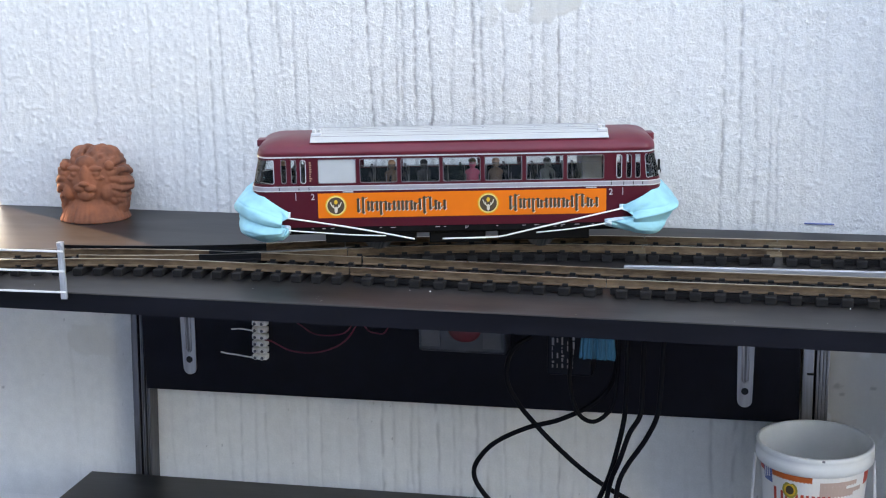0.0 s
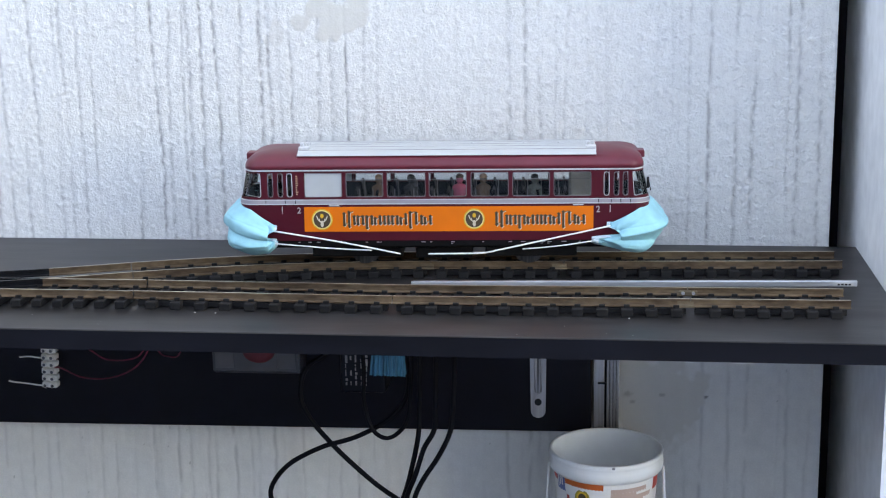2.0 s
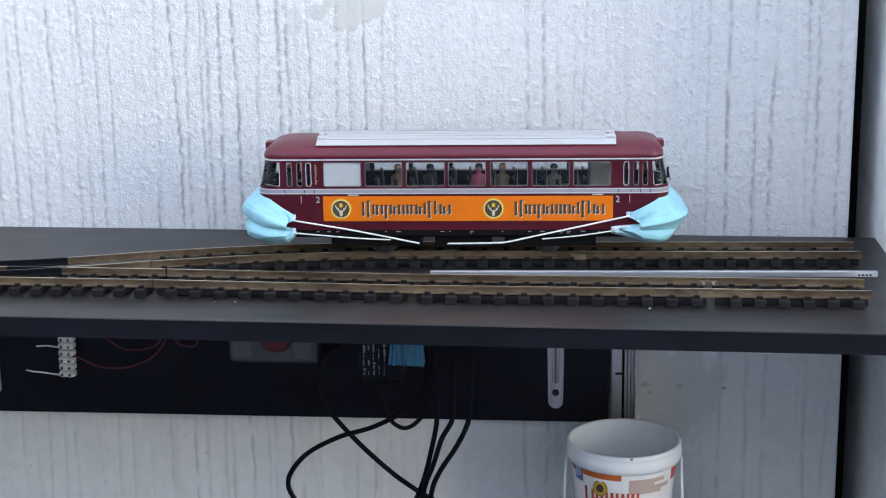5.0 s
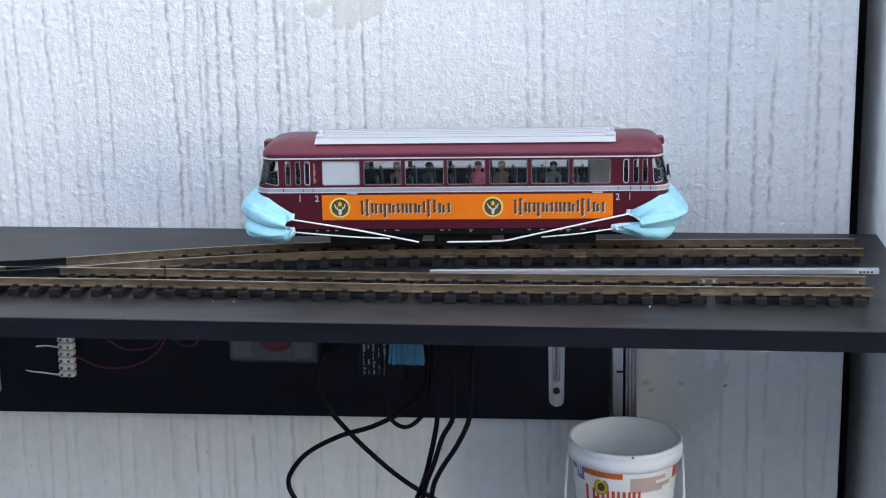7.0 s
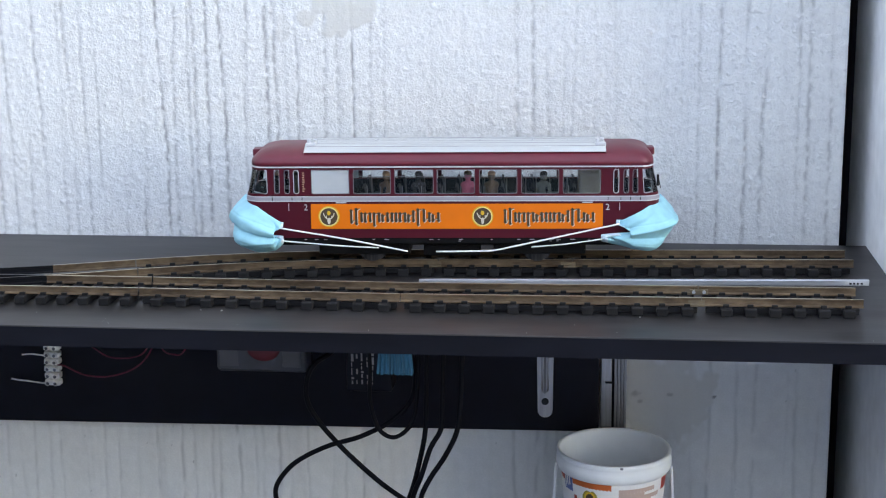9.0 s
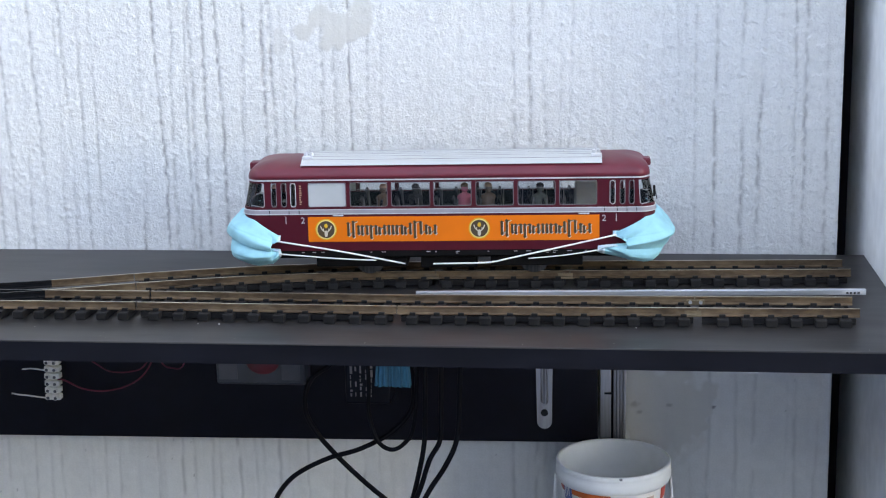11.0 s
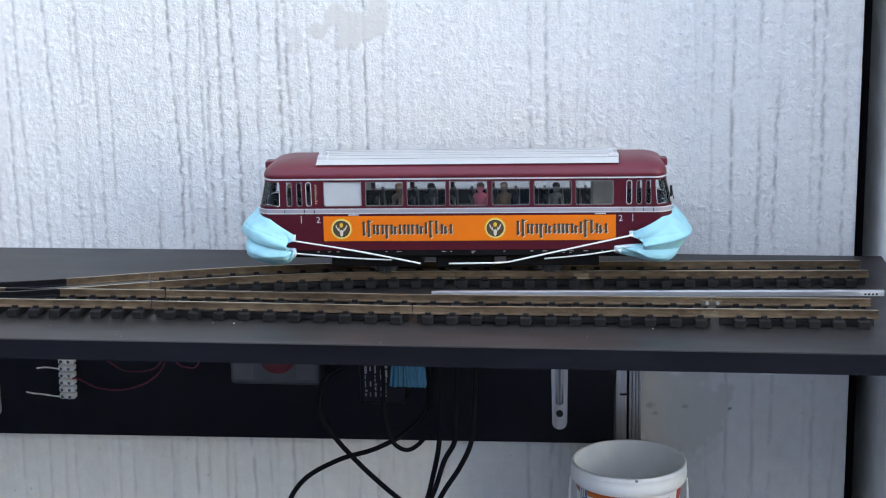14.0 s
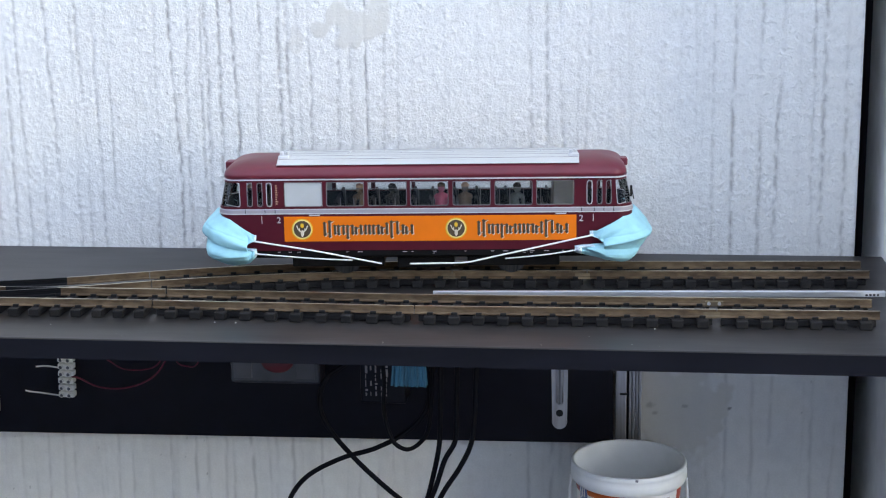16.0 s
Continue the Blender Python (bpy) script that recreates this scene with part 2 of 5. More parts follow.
def tube(pts, r, bm=None, seg=8, per=8):
    prof = [(r * math.cos(2 * math.pi * k / seg), r * math.sin(2 * math.pi * k / seg)) for k in range(seg)]
    return sweep(smooth_path(pts, per), prof, bm, up=Vector((0.13, 0.98, 0.11)).normalized())


def lathe(profile, seg=48, bm=None):
    """Turns (radius, z) points round the z axis."""
    bm = bm or bmesh.new()
    rings = [[bm.verts.new((r * math.cos(2 * math.pi * k / seg), r * math.sin(2 * math.pi * k / seg), z)) for k in range(seg)] for r, z in profile]
    for a, b in zip(rings, rings[1:]):
        for k in range(seg):
            bm.faces.new((a[k], a[(k + 1) % seg], b[(k + 1) % seg], b[k]))
    return bm


def field(nx, nz, cx, cz, rng):
    """A smooth random field of nx x nz values with cells of cx x cz samples, about -1 to 1."""
    gx, gz = int(nx / cx) + 3, int(nz / cz) + 3
    g = rng.uniform(-1, 1, (gx, gz))
    x, z = np.arange(nx) / cx, np.arange(nz) / cz
    ix, iz = x.astype(int), z.astype(int)
    fx, fz = x - ix, z - iz
    fx, fz = (fx * fx * (3 - 2 * fx))[:, None], (fz * fz * (3 - 2 * fz))[None, :]
    a, b = g[np.ix_(ix, iz)], g[np.ix_(ix + 1, iz)]
    c, d = g[np.ix_(ix, iz + 1)], g[np.ix_(ix + 1, iz + 1)]
    return (a * (1 - fx) + b * fx) * (1 - fz) + (c * (1 - fx) + d * fx) * fz


# ---- the large structure ----
SHELF_Z = 0.80
WALL_L, WALL_R = -0.957, 0.45


# place and depth of the deep grooves
GROOVES = [(-0.629, 0.7), (-0.608, 0.7), (-0.587, 0.7), (-0.568, 0.7), (-0.539, 0.7), (-0.528, 0.7), (-0.507, 0.7), (-0.49, 0.7), (-0.461, 0.6), (-0.436, 1), (-0.426, 0.35), (-0.404, 1), (-0.387, 0.7), (-0.37, 0.65), (-0.358, 0.7), (-0.347, 0.95), (-0.323, 0.95), (-0.299, 0.65), (-0.291, 0.7), (-0.268, 0.85), (-0.257, 0.8), (-0.24, 0.35), (-0.229, 0.7), (-0.194, 0.65), (-0.178, 0.6), (-0.155, 1), (-0.134, 0.5), (-0.116, 0.4), (0.048, 0.75), (0.074, 0.7), (0.089, 0.6), (0.105, 0.75), (0.121, 0.5), (0.146, 0.3), (0.17, 0.25), (0.253, 0.3), (0.277, 0.5), (0.296, 0.9), (0.329, 0.75), (0.352, 0.8), (0.393, 0.7), (0.408, 0.7), (0.432, 0.7)]


def build_wall():
    """The scratched plaster face as real relief, over a solid wall."""
    rng = np.random.default_rng(7)
    dx, dz = 0.0017, 0.0020
    z0, z1 = 0.36, 1.16
    nx, nz = int((WALL_R - WALL_L) / dx) + 1, int((z1 - z0) / dz) + 1
    X, Z = np.linspace(WALL_L, WALL_R, nx), np.linspace(z0, z1, nz)
    upper = np.clip((Z - 0.755) / 0.03, 0, 1)[None, :]
    grain = 0.55 * field(nx, nz, 1.6, 1.6, rng) + 0.6 * field(nx, nz, 2.6, 2.2, rng) + 0.45 * field(nx, nz, 5.0, 4.0, rng)
    crust = np.clip(field(nx, nz, 3.0, 2.2, rng) + 0.5 * field(nx, nz, 2.0, 1.5, rng) - 0.42, 0, 0.45) * 2.2
    broad = 0.7 * field(nx, nz, 60, 50, rng) + 0.35 * field(nx, nz, 16, 14, rng)
    h = (0.00045 * grain + 0.0011 * crust) * (0.16 + 0.84 * upper) + 0.0006 * broad
    grime = np.zeros((nx, nz))
    lines = list(GROOVES)
    lines += [(WALL_L + 0.01 + 0.0235 * k + rng.uniform(-0.010, 0.010), rng.uniform(0.03, 0.22)) for k in range(59)]
    lines += [(x, rng.uniform(0.15, 0.55)) for x in (-0.935, -0.885, -0.862, -0.801, -0.742, -0.715, -0.690, -0.668, -0.648)]
    for x, strength in lines:
        wander = 0.0040 * field(1, nz, 1, 130, rng)[0] + 0.0012 * field(1, nz, 1, 30, rng)[0] + 0.0008 * field(1, nz, 1, 6, rng)[0]
        depth = strength * rng.uniform(0.85, 1.0)
        runs = np.clip(0.95 + 0.9 * field(1, nz, 1, rng.uniform(40, 110), rng)[0], 0.08, 1)
        width = rng.uniform(0.0018, 0.0028)
        i0, i1 = max(0, int((x - 0.015 - WALL_L) / dx)), min(nx, int((x + 0.015 - WALL_L) / dx))
        if i1 - i0 < 3:
            continue
        broken = np.clip(0.72 + 0.85 * (field(i1 - i0, nz, 2.0, 3.0, rng) * upper + 1.1 * field(i1 - i0, nz, 2.0, 9.0, rng) * (1 - upper)), 0, 1)
        g = np.exp(-((X[i0:i1, None] - (x + wander)[None, :]) / width) ** 2) * (runs * depth)[None, :]
        h[i0:i1] -= 0.0016 * g * (0.35 + 0.65 * upper)
        grime[i0:i1] = np.maximum(grime[i0:i1], g * broken * (0.44 + 0.36 * upper))
    grime = np.maximum(grime, 0.22 * np.clip(field(nx, nz, 2.4, 2.2, rng) * 1.2 - 0.35, 0, 1) * upper)
    repair = np.zeros((nx, nz))
    for cx, cz, rx, rz, k in ((-0.175, 1.085, 0.040, 0.026, 1.0), (-0.140, 1.10, 0.02, 0.03, 0.9), (-0.243, 1.07, 0.010, 0.022, 0.55), (0.235, 0.600, 0.062, 0.062, 0.9),
                           (0.262, 0.565, 0.03, 0.04, 0.45), (-0.83, 0.60, 0.035, 0.030, 0.55), (-0.79, 0.60, 0.03, 0.035, 0.35)):
        d = ((X[:, None] - cx) / rx) ** 2 + ((Z[None, :] - cz) / rz) ** 2 + 0.9 * field(nx, nz, 14, 12, rng) + 0.35 * field(nx, nz, 5, 5, rng)
        repair = np.maximum(repair, k * np.clip((1.0 - d) * 3.5, 0, 1))
    h = h * (1 - 0.8 * repair) + 0.0006 * repair
    grime = grime * (1 - 0.8 * repair)
    for cx, cz, r in ((0.303, 0.598, 0.0022), (0.247, 0.600, 0.0026), (0.203, 0.600, 0.0045), (0.209, 0.590, 0.0030)):
        d = ((X[:, None] - cx) / (r * 1.4)) ** 2 + ((Z[None, :] - cz) / r) ** 2 + 0.6 * field(nx, nz, 2, 2, rng)
        grime = np.maximum(grime, np.clip(1.4 - d, 0, 1))
    for _ in range(90):                      # small dark pits and drips below the shelf
        i, j = int(rng.integers(4, nx - 4)), int(rng.integers(8, int((0.755 - z0) / dz)))
        w, tall = 1, int(rng.integers(1, 3))
        grime[i:i + w, j:j + tall] = np.maximum(grime[i:i + w, j:j + tall], rng.uniform(0.15, 0.6))
    stain = np.clip(1.1 - (((X[:, None] + 0.80) / 0.035) ** 2 + ((Z[None, :] - 0.655) / 0.035) ** 2) - 0.5 * field(nx, nz, 12, 12, rng), 0, 1)
    grime = np.maximum(grime, 0.16 * stain)
    blotch = np.clip(field(nx, nz, 34, 30, rng) + 0.6 * field(nx, nz, 12, 10, rng) - 0.2, 0, 1)
    grime = np.maximum(grime, 0.09 * blotch * (1 - upper))
    grime = np.maximum(grime, 0.13 * np.clip(field(nx, nz, 22, 60, rng) * 0.7 + field(nx, nz, 5, 30, rng) * 0.6, 0, 1) * (1 - 0.6 * upper))
    edge = np.minimum(X - WALL_L, WALL_R - X)[:, None]
    h = np.where((edge < 0.0016) & ((Z[None, :] > 0.78) | (X[:, None] > 0)), -0.002, h)
    co = np.empty((nx, nz, 3))
    low_run = np.clip((0.790 - Z) / 0.012, 0, 1)[None, :] * np.clip((-0.88 - X) / 0.077, 0, 1)[:, None] * 0.09
    co[..., 0], co[..., 1], co[..., 2] = X[:, None] - low_run, -h, Z[None, :]
    idx = np.arange(nx * nz).reshape(nx, nz)
    quads = np.stack([idx[:-1, :-1], idx[1:, :-1], idx[1:, 1:], idx[:-1, 1:]], -1).reshape(-1, 4)
    me = bpy.data.meshes.new("wall_north")
    me.from_pydata(co.reshape(-1, 3), [], quads.tolist())
    me.polygons.foreach_set("use_smooth", [True] * len(me.polygons))
    for key, val in (("grime", grime), ("repair", repair), ("coarse", np.clip(np.repeat(upper, nx, 0), 0.12, 1) * (1 - 0.7 * repair) * np.clip((X[:, None] + 0.72) / 0.25, 0.4, 1))):
        me.attributes.new(key, "FLOAT", "POINT").data.foreach_set("value", val.reshape(-1).astype(np.float32))
    me.materials.append(PLASTER)
    face = tagged(new("wall_north", me), "white scratched plaster wall with vertical grimy grooves and grey repairs", "wall", kind="structure")
    core = part("wall_core", box(WALL_L, WALL_R, 0.003, 0.22, 0.0, 5.2), PLASTER, face)
    for nm, z_lo, z_hi in (("wall_base", 0.0, z0), ("wall_top", z1, 5.2)):
        part(nm, box(WALL_L, WALL_R, 0.0, 0.003, z_lo, z_hi), PLASTER, face)
    return core


build_wall()
# the wall's base, lengthened out of view to keep low sun off the ground
tagged(part("wall_plinth", box(-9.0, WALL_L - 0.0005, 0.003, 0.22, 0.0, 0.77), PLASTER), "white plaster base of the wall below the shelf, lengthened unseen to block sun", "wall", kind="structure")
tagged(part("wall_east", box(0.483, 5.0, -0.25, 0.22, 0.0, 5.2), SIDEWALL), "pale grey painted side wall meeting the shelf end", "wall", kind="structure")
# black sheet: the shade deep in the narrow gap, put in as colour
tagged(part("recess_shade", box(WALL_R, 0.483, 0.16, 0.22, 0.0, 5.2), BLACKBOARD), "black sheet giving the narrow gap between the walls its shade", "wall", kind="structure")
# added out of view: hold back the low sky, bounce cool light
tagged(part("blocker_south", box(-9, 3.5, -3.7, -3.4, 0.0, 2.3), BLOCKER), "unseen blue-grey wall added to block low sky and bounce cool light", "wall", kind="structure")
tagged(part("blocker_far_east", box(5.0, 5.3, -3.4, -0.25, 0.0, 1.2), BLOCKER), "unseen blue-grey wall added to block low sky and bounce cool light", "wall", kind="structure")
# unseen blocks added so that sun reaches the shelf only through a low gap
tagged(part("sun_blocker_west", box(-9.0, -1.62, 0.003, 0.22, 0.772, 5.2), PLASTER), "unseen plaster block added to keep sun off the ground and front of the shelf", "wall", kind="structure")
tagged(part("sun_blocker_top", box(-1.62, WALL_L - 0.0005, 0.003, 0.22, 0.98, 5.2), PLASTER), "unseen plaster block added above a low gap to cut the sun patch short", "wall", kind="structure")
# added out of view against the warm glow of the western horizon
tagged(part("blocker_west", box(-5.3, -5.0, -3.4, 0.003, 0.0, 4.2), BLOCKER), "unseen blue-grey wall added to block low sky and bounce cool light", "wall", kind="structure")
tagged(part("ground", box(-120, 120, -120, 120, -0.2, 0.0), GROUND), "unseen blue-grey floor, its colour set to bounce cool light", "ground", kind="structure")


def build_shelf():
    s = thing("wall_shelf", "long dark brown laminate shelf board carrying the model railway", "shelf", pose(0, 0, SHELF_Z))
    part("board", box(-1.30, 0.4825, -0.428, -0.0025, -0.0215, 0.0, 0.0012), BOARD, s)
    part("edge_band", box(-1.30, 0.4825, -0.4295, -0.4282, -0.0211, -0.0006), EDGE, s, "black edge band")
    for i, (x0, w) in enumerate(((0.256, 0.009), (0.304, 0.016))):
        part("plaster_crumb", box(x0, x0 + w, -0.4275, -0.418, -0.0228, -0.0214, 0.0005), WHITEPLASTIC, s, "flake of white plaster")
    return s


build_shelf()


def build_lower_shelf():
    s = thing("lower_shelf", "dark laminate board below the railway shelf", "shelf", pose(0, 0, 0.42))
    bm = bmesh.new()
    top = [(-0.826, -0.036, 0), (0.44, -0.006, 0), (0.44, -0.42, 0), (-0.826, -0.42, 0)]
    vs = [bm.verts.new(p) for p in top]
    f = bm.faces.new(vs)
    r = bmesh.ops.extrude_face_region(bm, geom=[f])
    bmesh.ops.translate(bm, vec=(0, 0, -0.022), verts=[v for v in r["geom"] if isinstance(v, bmesh.types.BMVert)])
    part("board", bm, BOARD, s)
    for x in (-0.80, 0.41):
        part("support", box(x - 0.012, x + 0.012, -0.40, -0.05, -0.42, -0.0225), BOARD, s)
    return s


build_lower_shelf()


def build_post(x, w_dark, w_light, lean, label, first, second):
    p = thing("shelf_upright", label, "upright", pose(x, -0.002, 0.0, 0, lean, 0), "uprights behind the panel")
    part("grey_channel", box(0, w_dark - 0.003, -0.024, 0, 0.0, 0.7780, 0.0015), first, p)
    part("shadow_gap", box(w_dark - 0.003, w_dark, -0.014, 0, 0.0, 0.7780), BLACKPLASTIC, p, "dark joint between the profiles")
    for k in range(4):
        a, b = w_dark + w_light * k / 4, w_dark + w_light * (k + 0.78) / 4
        part("rib", box(a, b, -0.026 if k % 2 else -0.024, 0, 0.0, 0.7780, 0.0009), second, p, "bright metal rib")
    part("backing", box(w_dark, w_dark + w_light * 0.95, -0.020, 0.0, 0.0, 0.7780), DARKSTEEL, p)
    if x > 0:
        part("clip", box(0.006, w_dark - 0.001, -0.0265, -0.0242, 0.6215, 0.6240, 0.0006), BLACKPLASTIC, p, "small black clip")
    return p


build_post(0.1585, 0.0175, 0.0165, 0.0, "brushed metal shelf upright with dark channel against the plaster", STEEL, STEEL)
build_post(-0.7775, 0.013, 0.0145, 2.0, "dark metal shelf upright beside the black panel", DARKSTEEL, DARKSTEEL)


def build_panel():
    p = thing("wiring_panel", "black board carrying the wiring under the shelf", "panel", pose(-0.287, -0.034, 0.556, 0, -0.55, 0))
    part("board", box(-0.444, 0.444, -0.004, 0.004, 0.0, 0.215, 0.0008), BLACKBOARD, p)
    return p


build_panel()


def build_bracket(x, z):
    b = thing("shelf_bracket", "grey steel shelf bracket with rounded end and screw hole", "bracket", pose(x, -0.039, z), "shelf brackets")
    bm = bmesh.new()
    ring = [(-0.0122, 0.189), (0.0122, 0.189)]
    ring += [(0.0094 * math.cos(a), 0.0094 * math.sin(a)) for a in np.linspace(0, -math.pi, 13)]
    vo = [bm.verts.new((a, -0.002, c)) for a, c in ring]
    f = bm.faces.new(vo)
    r = bmesh.ops.extrude_face_region(bm, geom=[f])
    bmesh.ops.translate(bm, vec=(0, 0.0018, 0), verts=[v for v in r["geom"] if isinstance(v, bmesh.types.BMVert)])
    part("plate", bm, STEEL, b)
    bm = bmesh.new()
    for sx in (-1, 1):
        tube([(sx * 0.0036, -0.0022, 0.026), (sx * 0.0040, -0.0024, 0.09), (sx * 0.0046, -0.0024, 0.184)], 0.0012, bm, 6, 2)
    tube([(-0.0036, -0.0022, 0.026), (0, -0.0022, 0.0225), (0.0036, -0.0022, 0.026)], 0.0012, bm, 6, 4)
    part("rib", bm, STEEL, b, smooth=True)
    part("screw_hole", cyl((0, -0.0026, 0.012), (0, -0.0012, 0.012), 0.0047, seg=14), BLACKPLASTIC, b, "dark screw hole")
    part("slot", box(-0.0014, 0.0014, -0.0024, -0.0016, 0.024, 0.183), DARKSTEEL, b, "dark pressed slot")
    part("arm", box(-0.011, 0.011, -0.30, 0.0, 0.1870, 0.1890), STEEL, b)
    return b


build_bracket(0.089, 0.588)
build_bracket(-0.663, 0.587)


# ---- the tracks ----
RAIL_Z = 0.017          # rail top above the shelf
GAUGE = 0.048           # between the rails' middles
RAIL_PROFILE = [(-0.0034, 0.0), (0.0034, 0.0), (0.0034, 0.0011), (0.0009, 0.0022), (0.0009, 0.0060), (0.0016, 0.0068), (0.0016, 0.0084),
                (-0.0016, 0.0084), (-0.0016, 0.0068), (-0.0009, 0.0060), (-0.0009, 0.0022), (-0.0034, 0.0011)]
RAIL_PROFILE = [(a, b + RAIL_Z - 0.0084) for a, b in RAIL_PROFILE]
HEAD_PROFILE = [(-0.0012, RAIL_Z - 0.0001), (0.0012, RAIL_Z - 0.0001), (0.0012, RAIL_Z + 0.0001), (-0.0012, RAIL_Z + 0.0001)]
P0, R0, R1, F0, F1 = Vector((-0.03, -0.1540)), 1.15, 0.90, radians(3.0), radians(22.5)


F_END = radians(3.4)     # the last length lies slightly askew at its joint


def branch(s):
    """The middle of the siding, s metres along it from P0 (to the right: positive), and its heading."""
    if s > 0.155:
        q = branch(0.155)[0]
        return q + (s - 0.155) * Vector((math.cos(F_END), math.sin(F_END))), F_END
    if s >= 0:
        return P0 + s * Vector((math.cos(F0), math.sin(F0))), F0
    d, one, two = -s, R0 * (F1 - F0), R1 * F1
    f = F0 + min(d, one) / R0
    p = P0 - R0 * Vector((math.sin(f) - math.sin(F0), math.cos(F0) - math.cos(f)))
    if d <= one:
        return p, f
    g = F1 - min(d - one, two) / R1
    p = p - R1 * Vector((math.sin(F1) - math.sin(g), math.cos(g) - math.cos(F1)))
    return (p, g) if d <= one + two else (p - Vector((d - one - two, 0)), 0.0)


J0, JM, J1 = Vector((-0.337, -0.308)), Vector((-0.0505, -0.3130)), Vector((0.430, -0.3035))
MAIN_A = math.atan2(JM.y - J0.y, JM.x - J0.x)
MAIN_B = math.atan2(J1.y - JM.y, J1.x - JM.x)


def main_line(s):
    """The middle of the front track, s metres from the joint of the points, and its heading."""
    if s > 0.2865:
        return JM + (s - 0.2865) * Vector((math.cos(MAIN_B), math.sin(MAIN_B))), MAIN_B
    if s >= 0:
        return J0 + s * Vector((math.cos(MAIN_A), math.sin(MAIN_A))), MAIN_A
    if s > -0.18:
        return J0 + Vector((s, 0)), 0.0
    a = (-s - 0.18) / 0.80
    return J0 + Vector((-0.18 - 0.80 * math.sin(a), -0.80 * (1 - math.cos(a)))), a


def sleeper_mesh():
    bm = box(-0.0060, 0.0060, -0.0380, 0.0380, 0.0, 0.0082, 0.0009)
    for y in (-GAUGE / 2, GAUGE / 2):
        for sy in (-1, 1):
            box(-0.0032, 0.0032, y + sy * 0.0042 - 0.0015, y + sy * 0.0042 + 0.0015, 0.008, 0.0112, 0.0006, bm)
    me = bpy.data.meshes.new("sleeper")
    bm.to_mesh(me)
    bm.free()
    me.materials.append(SLEEPER)
    return me


SLEEPER_MESH = sleeper_mesh()


def track(name, line, s0, s1, label, pitch=0.0272, sleepers=None, rails=(-1, 1), steps=24, lift=0.0, joiner=True):
    t = thing(name, label, "track", pose(0, 0, SHELF_Z), "railway track on the shelf")
    for sy in rails:
        path = []
        for k in range(steps + 1):
            p, a = line(s0 + (s1 - s0) * k / steps)
            path.append(Vector((p.x - math.sin(a) * sy * GAUGE / 2, p.y + math.cos(a) * sy * GAUGE / 2, lift)))
        r = part("rail", sweep(path, RAIL_PROFILE), BRASS, t)
        part("running_surface", sweep(path, HEAD_PROFILE), BRASSTOP, r, "rubbed bright rail head")
        if joiner:
            part("rail_joiner", sweep(path[-2:] if steps < 3 else [path[-1] + (path[-2] - path[-1]).normalized() * 0.013, path[-1] + (path[-1] - path[-2]).normalized() * 0.004],
                                      [(-0.0042, 0.0083), (0.0042, 0.0083), (0.0042, 0.0103), (0.0014, 0.0112), (0.0014, 0.0142), (-0.0014, 0.0142), (-0.0014, 0.0112), (-0.0042, 0.0103)]), JOINER, t, "folded brass joiner")
    n = max(1, round((s1 - s0) / pitch))
    for s in sleepers or [s0 + (s1 - s0) * (k + 0.5) / n for k in range(n)]:
        p, a = line(s)
        ob = new("sleeper", SLEEPER_MESH)
        ob.parent = t
        ob.matrix_basis = pose(p.x, p.y, 0, 0, 0, math.degrees(a))
    for sy in rails:
        path = []
        for k in range(steps + 1):
            p, a = line(s0 + 0.004 + (s1 - s0 - 0.008) * k / steps)
            path.append(Vector((p.x - math.sin(a) * sy * GAUGE / 2, p.y + math.cos(a) * sy * GAUGE / 2, 0)))
        part("sleeper_web", sweep(path, [(-0.0028, 0.001), (0.0028, 0.001), (0.0028, 0.0070), (-0.0028, 0.0070)]), SLEEPER, t)
    return t


track("track_section", main_line, 0.001, 0.2865, "straight brass track on dark sleepers, front line", sleepers=[0.0230 + 0.02755 * k for k in range(10)], joiner=False)
track("track_section", main_line, 0.2866, 0.6005, "straight brass track on dark sleepers, front line", sleepers=[0.3030 + 0.02575 * k for k in range(12)])
track("track_section", main_line, 0.6015, 0.7655, "short brass track ending near the side wall, front line", joiner=False, sleepers=[0.6260 + 0.0248 * k for k in range(6)])
track("track_section", branch, 0.0005, 0.1545, "short brass track on dark sleepers, rear line")
track("track_section", branch, 0.1556, 0.474, "brass track ending near the side wall, rear line", joiner=False, sleepers=[0.1690 + 0.0258 * k for k in range(12)])
track("track_section", branch, -0.352, -0.0005, "curved brass track on dark sleepers leading off the points")


